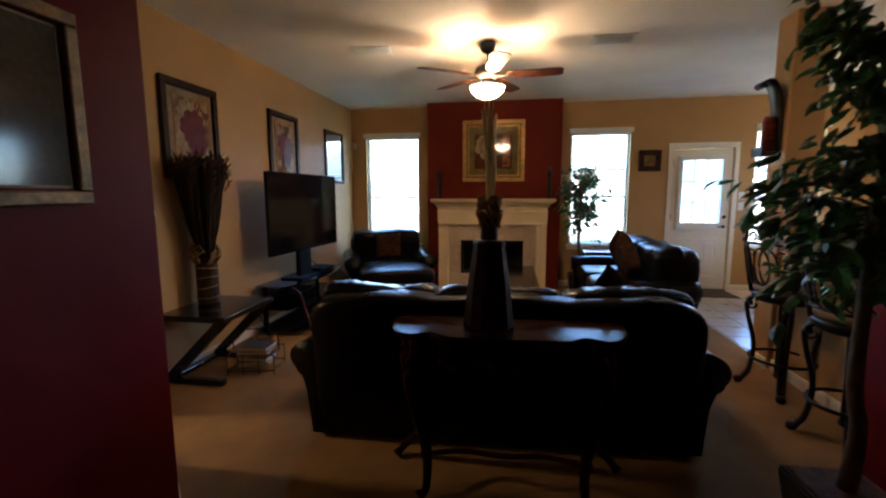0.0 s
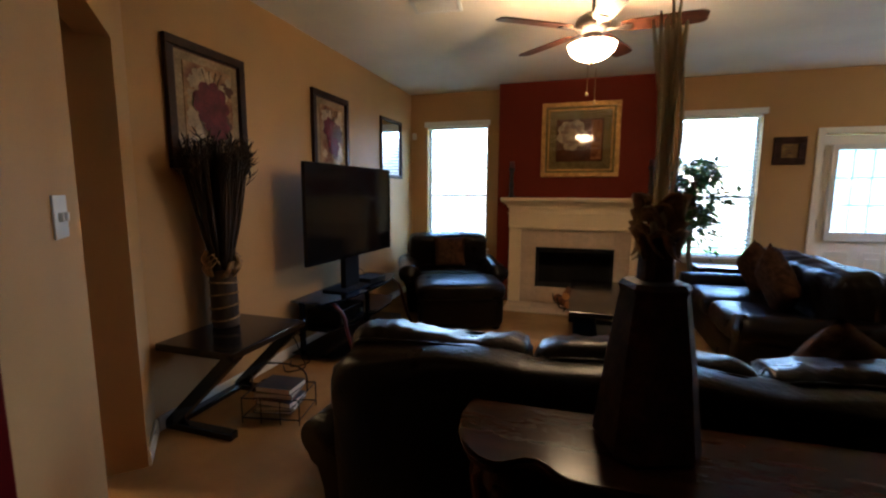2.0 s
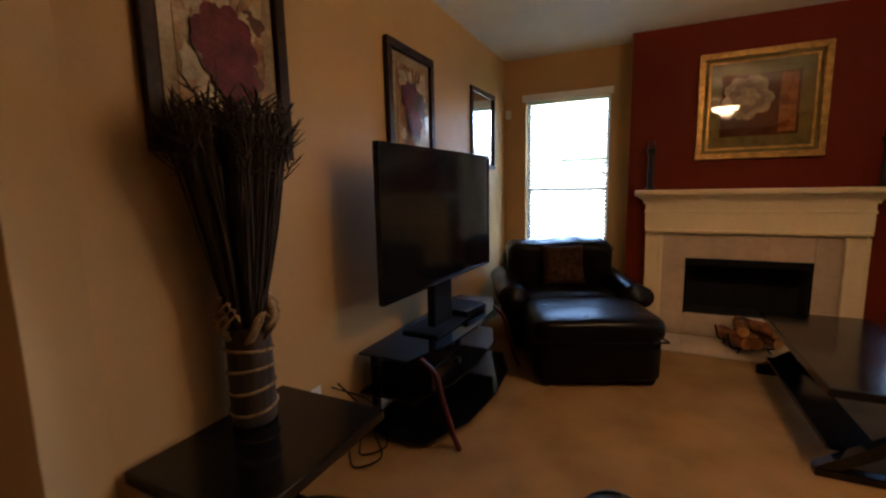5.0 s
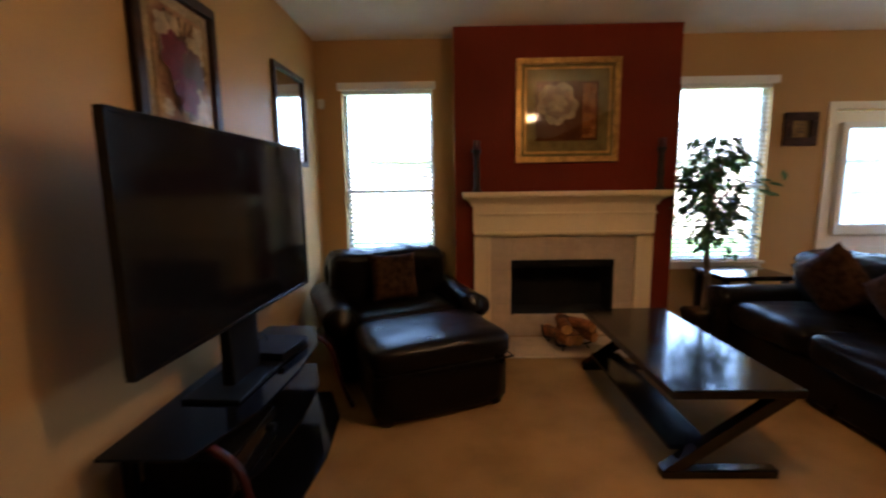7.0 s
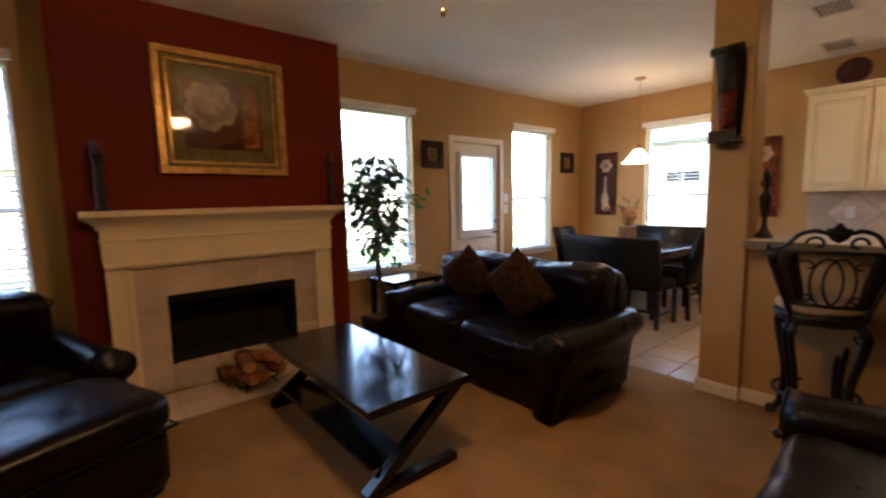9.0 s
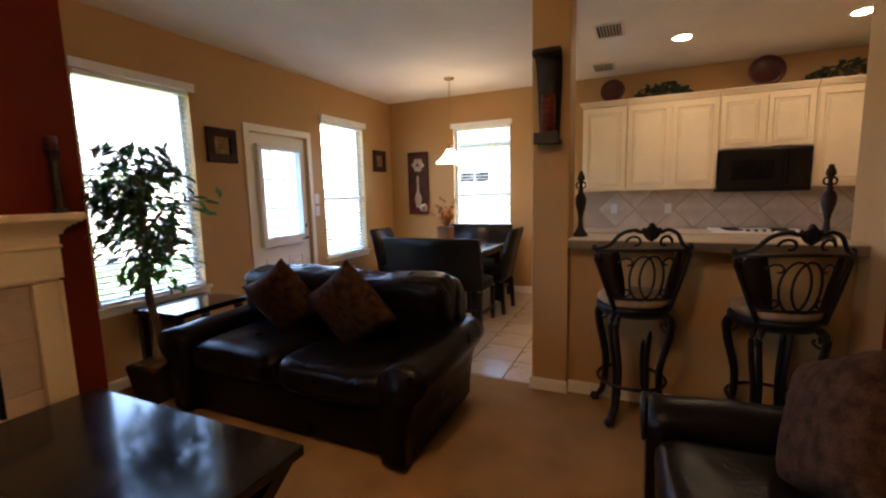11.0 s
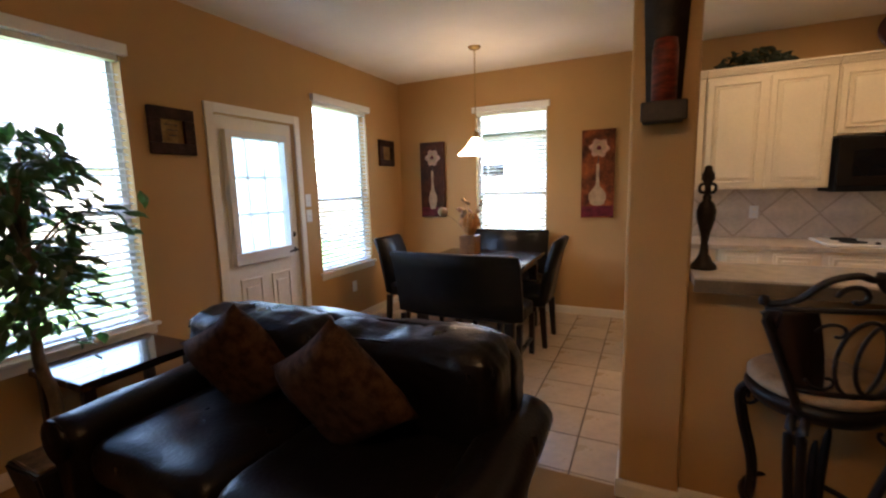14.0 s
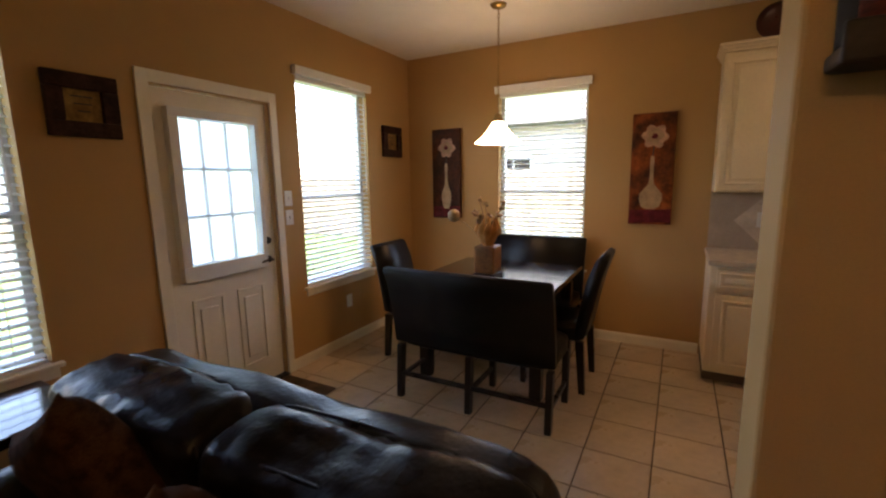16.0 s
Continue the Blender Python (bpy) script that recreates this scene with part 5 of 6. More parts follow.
for i, (y0, y1, z0, z1) in enumerate(((4.93, 5.55, 1.535, 2.295), (6.37, 7.00, 1.555, 2.315))):
    p, d = framed("framed_print", "dark framed floral print behind glass", y1 - y0, z1 - z0, 0.055, WEST @ pose((y0 + y1) / 2, 0, (z0 + z1) / 2), M_DKFRAME,
                  [(0.05, M_LIP, "frame_lip"), (0.068, M_MATB, "mat_board"), (0.12, M_PRINT1, "print")], 0.035)
    rn = random.Random(40 + i)
    for k in range(15):
        petal_shape(p, rn.uniform(-0.15, 0.15), rn.uniform(-0.22, 0.20), rn.uniform(0.05, 0.085), -d + 0.001, M_BUFF if k % 3 else M_LIP, 5, k + 60, "painted_leaf")
    if i == 0:
        petal_shape(p, 0.0, 0.03, 0.150, -d - 0.008, M_CRIMSON, 9, 3)
        petal_shape(p, 0.03, -0.10, 0.105, -d - 0.016, M_CRIMSON, 8, 5)
    else:
        petal_shape(p, -0.06, 0.05, 0.115, -d - 0.008, M_CRIMSON, 7, 4)
        petal_shape(p, 0.07, 0.02, 0.10, -d - 0.012, M_LIP, 7, 6)
        petal_shape(p, 0.0, -0.10, 0.10, -d - 0.016, M_CRIMSON, 6, 7)
    for k in range(5):
        a = 0.35 * (k - 2)
        part("painted_stem", tube(curve([(0.01 * k, -d - 0.001, 0.08), (0.10 * math.sin(a), -d - 0.001, 0.17), (0.16 * math.sin(a), -d - 0.001, 0.24)]), 0.003, 4, flat=0.2), M_STEM, p)
    for k in range(9):
        rn = random.Random(k + 20 * i)
        petal_shape(p, rn.uniform(-0.17, 0.17), rn.uniform(-0.24, 0.22), rn.uniform(0.03, 0.05), -d + 0.0, M_BUFF, 6, k, "painted_leaf")
M_MIRROR = mat("mirror_glass", (0.62, 0.66, 0.70), 0.02, metal=1.0, vary=0.02, bump=0.0)
framed("wall_mirror", "narrow dark framed wall mirror", 0.60, 0.73, 0.04, WEST @ pose(8.08, -0.004, 1.94, 0, 0, -2.0), M_DKFRAME, [(0.035, M_MIRROR, "mirror_glass")], 0.03)

p, d = framed("gilt_framed_print", "gilt framed rose print over the mantel", 0.90, 0.88, 0.05, pose(0.875, 8.54, 2.035), M_GILT,
              [(0.045, M_OLIVE, "mat_board")], 0.04)
fi = bmesh.new()
for q in ((-0.375, -0.365, 0.375, -0.345), (-0.375, 0.345, 0.375, 0.365), (-0.375, -0.345, -0.355, 0.345), (0.355, -0.345, 0.375, 0.345)):
    box(q[0], -0.026, q[1], q[2], -0.019, q[3], 0.002, 1, bm=fi)
part("gilt_fillet", fi, M_GILT, p)
part("print", box(-0.275, -0.024, -0.255, 0.265, -0.0185, 0.245), glazed((0.085, 0.032, 0.014), (0.15, 0.055, 0.02)), p)
part("print_panel", box(0.13, -0.0262, -0.235, 0.245, -0.0242, 0.225), glazed((0.40, 0.17, 0.05), (0.20, 0.06, 0.016), 18), p)
M_TAN = mat("tan_paint", (0.34, 0.20, 0.10), 0.5, vary=0.4, scale=20)
petal_shape(p, -0.09, 0.06, 0.19, -0.0245, M_BUFF, 9, 8)
petal_shape(p, -0.09, 0.06, 0.14, -0.0345, M_TAN, 8, 12)
petal_shape(p, -0.09, 0.06, 0.085, -0.0395, M_BUFF, 6, 9)
for k, (r, a0) in enumerate(((0.155, 0.3), (0.12, 2.0), (0.088, 4.1), (0.055, 0.9), (0.03, 3.0))):
    arc = [(-0.09 + r * math.cos(a0 + t * 0.42), -0.0437, 0.06 + r * (0.94 + 0.03 * k) * math.sin(a0 + t * 0.42)) for t in range(11)]
    part("painted_petal_edge", tube(arc, [0.001 + 0.004 * math.sin(math.pi * t / 10) for t in range(11)], 5, flat=0.1), M_STEM if k % 2 else M_LIP, p)
g = part("glass", box(-0.355, -0.0485, -0.345, 0.355, -0.047, 0.345), M_GLASS, p, "clear picture glass")
g.visible_shadow = False

for x0, x1 in ((2.965, 3.275), (5.60, 5.92)):
    w = x1 - x0
    p, d = framed("small_square_picture", "small dark square picture with a gold centre", w, 0.305, 0.075, pose((x0 + x1) / 2, YN, 1.882), mat("umber_painted_frame", (0.05, 0.022, 0.016), 0.55, vary=0.5, scale=9, fine=50, bump=0.2, spec=0.12),
                  [(0.07, canvas((0.30, 0.19, 0.06), (0.20, 0.11, 0.035), 14), "gold_panel")], 0.035)
    for k in range(3):
        part("painted_script", box(-0.05 + 0.012 * k, -d - 0.0006, 0.04 - 0.035 * k, 0.045 - 0.008 * k, -d - 0.0001, 0.046 - 0.035 * k), M_STEM, p)

EAST = pose(XE, 0, 0, 0, 0, -90)


M_PEACH = mat("peach_petal_paint", (0.62, 0.36, 0.22), 0.5, vary=0.35, scale=16)


def canvas_panel(yc, colour, tint, vase_r, tall, seed):
    c = thing("vase_canvas", "tall russet canvas painted with a flower over a pale vase", "canvas", EAST @ pose(-yc, 0, 1.55), "dining room canvases")
    part("canvas", box(-0.165, -0.035, -0.46, 0.165, -0.001, 0.46, 0.004), canvas(colour, tint), c)
    y = -0.0355
    petal_shape(c, 0.01, 0.27, 0.105, y, M_PEACH, 6, seed)
    petal_shape(c, 0.012, 0.268, 0.07, y - 0.008, M_IVORY, 5, seed + 2)
    petal_shape(c, 0.01, 0.27, 0.026, y - 0.015, M_CRIMSON, 6, seed + 5, "painted_flower_heart")
    part("painted_stem", prism([(-0.004, 0.10), (0.006, 0.10), (0.012, 0.20), (0.004, 0.20)], y - 0.0002, y, "y"), M_STEM, c)
    prof = [(0.012, 0.11), (0.016, 0.07), (0.014, -0.06), (0.022, -0.12), (vase_r, -0.20), (vase_r * 1.05, -0.25), (vase_r * 0.8, -0.31), (0.03, -0.33 if not tall else -0.36)]
    outline = [(r, z) for r, z in prof] + [(-r, z) for r, z in prof[::-1]]
    part("painted_vase", prism(outline, y - 0.0008, y, "y"), M_IVORY, c)
    part("painted_table", prism([(-0.16, -0.34), (0.16, -0.33), (0.16, -0.44), (-0.16, -0.45)], y - 0.0003, y, "y"), M_CRIMSON, c)


canvas_panel(8.36, (0.030, 0.014, 0.008), (0.10, 0.030, 0.012), 0.055, True, 3)
canvas_panel(6.41, (0.30, 0.075, 0.016), (0.05, 0.014, 0.007), 0.085, False, 4)

FP = pose(-0.13, 0, 0, 0, 0, 90)
M_GOLDWOOD = mat("worn_gold_frame", (0.34, 0.20, 0.08), 0.45, metal=0.3, vary=0.4, scale=16, fine=60, bump=0.3)
p, d = framed("gold_framed_picture", "gold framed landscape picture on the crimson wall", 0.305, 0.555, 0.04, FP @ pose(3.026, 0, 1.658), M_GOLDWOOD,
              [(0.035, M_FOYER, "red_mat"), (0.048, M_IVORY, "ivory_fillet"), (0.056, glazed((0.12, 0.085, 0.045), (0.06, 0.05, 0.035), 3), "print")], 0.035)

# ---- sconce, candlesticks, mantel ornaments ----
M_SCONCE = mat("dark_bronze_metal", (0.028, 0.018, 0.013), 0.5, metal=0.4, vary=0.4, scale=14, bump=0.3)
M_CANDLE = mat("red_orange_wax", (0.24, 0.035, 0.014), 0.5, vary=0.4, scale=9, bump=0.1, tint=(0.05, 0.010, 0.006), stretch=(1, 1, 3), spec=0.25)
sc2 = thing("candle_sconce", "dark metal scroll sconce holding a red candle", "sconce", pose(3.215, 5.875, 0.03, 0, 0, -90))
strip = [(-0.002, 1.665), (-0.015, 1.80), (-0.018, 1.95), (-0.028, 2.08), (-0.055, 2.18), (-0.095, 2.235), (-0.135, 2.235), (-0.150, 2.205), (-0.130, 2.185)]
b = bmesh.new()
rows = []
for k, (y, z) in enumerate(curve([(0, y, z) for y, z in strip]) and [(q.y, q.z) for q in curve([(0, y, z) for y, z in strip], 4)]):
    hw = 0.062 + 0.022 * min(1, max(0, (z - 1.7) / 0.5))
    rows.append([b.verts.new(v) for v in ((-hw, y, z), (hw, y, z), (hw, y - 0.007, z + 0.002), (-hw, y - 0.007, z + 0.002))])
for r0, r1 in zip(rows, rows[1:]):
    for k in range(4):
        b.faces.new((r0[k], r0[(k + 1) % 4], r1[(k + 1) % 4], r1[k]))
b.faces.new(rows[0][::-1])
b.faces.new(rows[-1])
bmesh.ops.recalc_face_normals(b, faces=b.faces)
part("scroll_back", b, M_SCONCE, sc2, "", True)
part("shelf", box(-0.075, -0.13, 1.665, 0.075, -0.001, 1.70, 0.008), M_SCONCE, sc2)
part("front_lip", box(-0.08, -0.145, 1.66, 0.08, -0.1305, 1.735, 0.006), M_SCONCE, sc2)
part("candle", lathe([(0.0, 1.701), (0.045, 1.701), (0.046, 1.93), (0.040, 1.97), (0.03, 1.965), (0.0, 1.96)], 20, at=(0, -0.07, 0)), M_CANDLE, sc2, "red marbled pillar candle", True)


def candlestick(x, y, z, h, name, label):
    s = h / 0.42
    c = thing(name, label, "ornament", pose(x, y, z), "bar ornaments")
    part("stem", lathe([(r * s, q * s) for r, q in ((0.048, 0.0), (0.048, 0.012), (0.034, 0.03), (0.018, 0.06), (0.013, 0.11), (0.019, 0.15), (0.033, 0.20), (0.036, 0.235), (0.028, 0.265), (0.014, 0.28), (0.017, 0.295), (0.009, 0.305))], 20), M_SCONCE, c, "", True)
    for sgn in (-1, 1):
        part("scroll_ring", tube([(0, s * sgn * (0.016 + 0.013 * math.cos(t)), s * (0.328 + 0.018 * math.sin(t))) for t in [2 * math.pi * i / 16 for i in range(17)]], 0.006 * s, 6), M_SCONCE, c, "", True)
    part("finial", lathe([(r * s, q * s) for r, q in ((0.012, 0.30), (0.010, 0.345), (0.024, 0.365), (0.022, 0.385), (0.014, 0.40), (0.012, 0.415), (0.0, 0.42))], 16), M_SCONCE, c, "", True)


candlestick(3.335, 5.69, 1.086, 0.44, "iron_ornament", "dark iron urn finial standing on the bar")
candlestick(3.31, 4.385, 1.086, 0.42, "iron_ornament", "dark iron urn finial standing on the bar")
for x in (0.08, 1.68):
    c = thing("candle_holder", "dark carved candle holder on the mantel shelf", "candle holder", pose(x, 8.455, 1.342), "mantel candle holders")
    part("stand", lathe([(0.045, 0.0), (0.045, 0.012), (0.03, 0.03), (0.026, 0.10), (0.032, 0.14), (0.026, 0.18), (0.024, 0.30), (0.034, 0.34), (0.042, 0.355), (0.042, 0.365)], 8), M_SCONCE, c)
    part("candle", lathe([(0.0, 0.366), (0.03, 0.366), (0.03, 0.44), (0.024, 0.445), (0.0, 0.44)], 16), mat("dark_red_wax", (0.08, 0.012, 0.008), 0.5, vary=0.2), c, "dark red pillar candle", True)

# log rack on the hearth
lg = thing("log_rack", "small iron rack of split firewood on the hearth", "log rack", pose(0.86, 8.25, 0.014, 0, 0, 16))
for y in (-0.11, 0.11):
    part("rack_bar", tube(curve([(-0.20, y, 0.17), (-0.17, y, 0.06), (-0.10, y, 0.04), (0.10, y, 0.04), (0.17, y, 0.06), (0.20, y, 0.17)]), 0.008, 7), M_IRON, lg, "", True)
    for x in (-0.10, 0.10):
        part("rack_leg", tube([(x, y, 0.042), (x * 1.25, y * 1.15, 0.0)], 0.007, 6), M_IRON, lg)
M_BARK = mat("birch_bark_log", (0.20, 0.11, 0.055), 0.9, vary=0.5, scale=12, fine=60, bump=0.5)
M_LOG = mat("orange_bark_log", (0.34, 0.125, 0.035), 0.85, vary=0.6, scale=14, fine=60, bump=0.5, tint=(0.09, 0.035, 0.015))
M_CUT = mat("cut_log_end", (0.60, 0.27, 0.07), 0.8, vary=0.3, scale=20, fine=80)
rn = random.Random(2)
for k, (x, z, rot) in enumerate(((-0.10, 0.10, 8), (0.01, 0.098, -6), (0.11, 0.105, 14), (-0.05, 0.195, -20), (0.065, 0.19, 24))):
    l = thing("firewood_log", "short split log with pale cut ends", "firewood", lg.matrix_world @ pose(x, 0, z, 0, 0, rot), "logs on the rack")
    r = 0.045 + 0.008 * rn.random()
    bb = tube([(0, -0.17, 0), (0, -0.05, 0.004), (0, 0.06, -0.003), (0, 0.17, 0)], [r, r * 1.05, r * 0.98, r], 11)
    part("bark", bb, M_LOG, l)
    for y in (-0.1705, 0.1705):
        part("cut_end", tube([(0, y - 0.001, 0), (0, y + 0.001, 0)], r * 0.93, 11), M_CUT, l, "pale cut end")

# table centrepiece
cp = thing("flower_pot", "rust pot of dried flowers on the dining table", "flower arrangement", pose(4.95, 7.42, 0.765) @ Matrix.Scale(1.22, 4))
M_RUST = mat("rust_glazed_pot", (0.34, 0.15, 0.045), 0.4, vary=0.4, scale=9, bump=0.1)
part("pot", box(-0.065, -0.065, 0.035, 0.065, 0.065, 0.20, 0.01), M_RUST, cp)
part("base", box(-0.07, -0.07, 0, 0.07, 0.07, 0.034, 0.004), M_ESPRESSO, cp)
rn = random.Random(7)
for k in range(14):
    a, l = rn.uniform(0, 6.28), rn.uniform(0.12, 0.30)
    e = (0.4 * l * math.cos(a), 0.4 * l * math.sin(a), 0.20 + l)
    t = tube(curve([(0, 0, 0.18), (e[0] * 0.4, e[1] * 0.4, 0.20 + l * 0.6), e]), 0.003, 5)
    for j in range(6):
        o = Vector((rn.uniform(-1, 1), rn.uniform(-1, 1), rn.uniform(-0.5, 1))) * 0.022
        tube([Vector(e) - o * 0.3, Vector(e) + o * 0.6, Vector(e) + o * 1.2], [0.004, 0.010, 0.002], 5, t)
    part("dried_stem", t, M_HUSK if k % 3 else M_RUST, cp, "", True)
for k in range(9):
    a = 2 * math.pi * k / 9
    part("dried_leaf", tube(curve([(0.02 * math.cos(a), 0.02 * math.sin(a), 0.19), (0.06 * math.cos(a), 0.06 * math.sin(a), 0.28), (0.05 * math.cos(a + 0.4), 0.05 * math.sin(a + 0.4), 0.37)], 4), [0.006, 0.014, 0.022, 0.026, 0.026, 0.022, 0.016, 0.008, 0.002], 6, flat=0.25), M_CUT, cp, "", True)
part("seed_ball_stem", tube(curve([(0, 0, 0.19), (-0.06, 0.10, 0.32), (-0.10, 0.17, 0.37)]), 0.003, 5), M_HUSK, cp)
part("seed_ball", cushion(0.075, 0.075, 0.075, 2, 10, 0.003, 1, pose(-0.105, 0.175, 0.385)), M_IVORY, cp, "cream seed ball", True)

# things on top of the cabinets
M_PLATE = mat("dark_red_plate", (0.07, 0.014, 0.012), 0.3, vary=0.3, scale=10)
M_GREEN = mat("dark_ivy_leaf", (0.030, 0.045, 0.018), 0.6, vary=0.4, scale=14)
for y, r in ((5.66, 0.135), (4.17, 0.165)):
    pl = lathe([(0.0, 0.0), (0.6 * r, 0.004), (r * 0.7, 0.016), (r, 0.028), (r, 0.034), (r * 0.68, 0.022), (r * 0.5, 0.010), (0.0, 0.008)], 32)
    ob = link("display_plate", pl, M_PLATE, smooth=True)
    ob.matrix_world = pose(5.96, y, 2.405 + r * 0.97, 0, -78, 0)
    tagged(ob, "dark red display plate leaning above the cabinets", "plate", "plates above the cabinets")


def leaf_bm(l, w):
    b = bmesh.new()
    pts = [(0, 0, 0), (-w * 0.42, l * 0.3, -0.004), (-w * 0.5, l * 0.52, -0.006), (-w * 0.3, l * 0.8, -0.012), (0, l, -0.03), (w * 0.3, l * 0.8, -0.012), (w * 0.5, l * 0.52, -0.006), (w * 0.42, l * 0.3, -0.004)]
    v = [b.verts.new(p) for p in pts]
    c1, c2 = b.verts.new((0, l * 0.35, 0.006)), b.verts.new((0, l * 0.7, 0.0))
    for q in ((0, 1, c1), (1, 2, c1), (2, c2, c1), (2, 3, c2), (3, 4, c2), (4, 5, c2), (5, 6, c2), (6, c1, c2), (6, 7, c1), (7, 0, c1)):
        b.faces.new([x if not isinstance(x, int) else v[x] for x in q])
    return b


def scatter(name, l, w, mats, material, parent, label):
    """One mesh of many leaves, each at its own pose and size."""
    base = leaf_bm(l, w)
    base.verts.index_update()
    co = np.array([v.co[:] + (1.0,) for v in base.verts])
    fa = [[v.index for v in f.verts] for f in base.faces]
    base.free()
    vs, fs = [], []
    for k, m in enumerate(mats):
        vs.append((co @ np.array(m).T)[:, :3])
        fs += [[i + k * len(co) for i in f] for f in fa]
    me = bpy.data.meshes.new(name)
    me.from_pydata(np.concatenate(vs).tolist(), [], fs)
    me.materials.append(material)
    ob = new(name, me)
    ob.parent = parent
    return tagged(ob, label, "", "", "stuff")


def garland(y0, y1, seed, label):
    g = thing("ivy_garland", label, "greenery", pose(0, 0, 2.401), "greenery above the cabinets")
    part("stem", tube(curve([(5.93, y0, 0.02), (5.90, (2 * y0 + y1) / 3, 0.06), (5.94, (y0 + 2 * y1) / 3, 0.05), (5.92, y1, 0.02)]), 0.006, 6), M_BARK, g)
    rn = random.Random(seed)
    ms = []
    for k in range(230):
        t = rn.random()
        hgt = 0.15 * math.sin(math.pi * t) ** 0.6
        ms.append(pose(5.92 + rn.uniform(-0.09, 0.09), y0 + (y1 - y0) * t, 0.012 + rn.random() * hgt, rn.uniform(-50, 70), rn.uniform(-50, 50), rn.uniform(0, 360)) @ Matrix.Scale(rn.uniform(0.7, 1.25), 4))
    scatter("leaves", 0.07, 0.045, ms, M_GREEN, g, "dark ivy leaves")


garland(4.88, 5.40, 1, "dark ivy garland lying on the cabinet tops")
garland(3.10, 3.85, 2, "dark ivy garland lying on the cabinet tops")


# ---- ficus trees ----
M_LEAF = mat("ficus_leaf", (0.034, 0.078, 0.022), 0.35, vary=0.45, scale=9, fine=60, bump=0.05, island=0.35)
see_through(M_LEAF, 0.30, (0.075, 0.17, 0.035))
M_TRUNK = mat("ficus_trunk", (0.20, 0.145, 0.09), 0.85, vary=0.4, scale=14, fine=60, bump=0.5, stretch=(1, 1, 0.3))
M_POT = mat("black_brown_pot", (0.022, 0.015, 0.012), 0.45, vary=0.3, scale=8)


def ficus(m, label, height, crown_r, crown_z, crown_h, n, seed, pot, leaf=0.085, room=(9.0, 9.0)):
    """room: how far the leaves may reach in x and y from the trunk, where a wall stands."""
    f = thing("ficus_tree", label, "potted tree", m)
    rn = random.Random(seed)
    pr, ph = pot
    q = prism([(-pr * 0.75, -pr * 0.75), (pr * 0.75, -pr * 0.75), (pr * 0.75, pr * 0.75), (-pr * 0.75, pr * 0.75)], 0, ph, "z")
    for v in q.verts:
        if v.co.z > ph * 0.5:
            v.co.x *= 1.33
            v.co.y *= 1.33
    bmesh.ops.bevel(q, geom=q.edges[:], offset=0.012, segments=2, affect="EDGES")
    part("pot", q, M_POT, f, "dark square tapered pot")
    part("soil", box(-pr * 0.85, -pr * 0.85, ph - 0.002, pr * 0.85, pr * 0.85, ph + 0.012, 0.01), M_BARK, f, "dark moss")
    part("trunk", tube(curve([(0, 0, ph), (0.025, 0.01, ph + 0.25), (-0.015, 0.0, ph + 0.5), (0.01, 0.01, crown_z), (0.0, 0.0, crown_z + crown_h * 0.3)]), [0.032 - 0.0006 * k for k in range(25)], 8), M_TRUNK, f, "", True)
    tips = []
    for k in range(26):
        a = k * 2.4 + rn.uniform(-0.3, 0.3)
        zz = rn.uniform(-0.5, 0.5)
        rr = crown_r * math.sqrt(max(0.05, 1 - (2 * zz) ** 2 * 0.8)) * rn.uniform(0.55, 1.05)
        s = Vector((0, 0, crown_z - 0.12 + (zz * 0.6) * crown_h * 0.6))
        e = Vector((rr * math.cos(a), rr * math.sin(a), crown_z + zz * crown_h))
        mid = (s + e) / 2 + Vector((0, 0, 0.09))
        pts = curve([s, mid, e], 5)
        part("branch", tube(pts, [0.008 - 0.0006 * i for i in range(len(pts))], 5), M_TRUNK, f, "", True)
        tips += [(Vector(pts[i]), (Vector(pts[min(i + 1, len(pts) - 1)]) - Vector(pts[i - 1])).normalized()) for i in range(3, len(pts))]
    lv = []
    for k in range(3):
        ob = part("leaf", leaf_bm(leaf * (0.85 + 0.15 * k), leaf * 0.5), M_LEAF, f)
        lv.append(ob.data)
    ms = []
    for k in range(n):
        p, d = tips[rn.randrange(len(tips))]
        p = p + Vector((rn.gauss(0, 0.055), rn.gauss(0, 0.055), rn.gauss(0, 0.06)))
        p = Vector((min(p.x, room[0] - rn.uniform(0, 0.05)), min(p.y, room[1] - rn.uniform(0, 0.05)), p.z))
        yaw = math.degrees(math.atan2(d.y, d.x)) - 90 + rn.uniform(-70, 70)
        mt = Matrix.Translation(p) @ pose(0, 0, 0, rn.uniform(-60, 5), rn.uniform(-35, 35), yaw)
        if k < 240:
            ob = new("leaf", lv[k % 3])
            ob.parent = f
            ob.matrix_basis = mt
        else:
            ms.append(mt @ Matrix.Scale(rn.uniform(0.8, 1.15), 4))
    first = [o for o in f.children if o.name.startswith("leaf")][:3]
    for k, ob in enumerate(first):
        ob.matrix_basis = Matrix.Translation(tips[k * 9][0]) @ pose(0, 0, 0, -30, 0, 120 * k)
    scatter("foliage", leaf, leaf * 0.5, ms, M_LEAF, f, "glossy green leaves")
    return f


ficus(pose(2.12, 8.42, 0), "potted ficus tree with glossy green leaves by the window", 1.8, 0.37, 1.26, 0.98, 520, 3, (0.15, 0.26), 0.100, (9.0, 0.26))
ficus(pose(2.47, 3.80, 0), "tall potted ficus tree with glossy green leaves in the foyer", 2.3, 0.46, 1.55, 1.3, 1000, 8, (0.16, 0.26), 0.095, (0.24, 9.0))

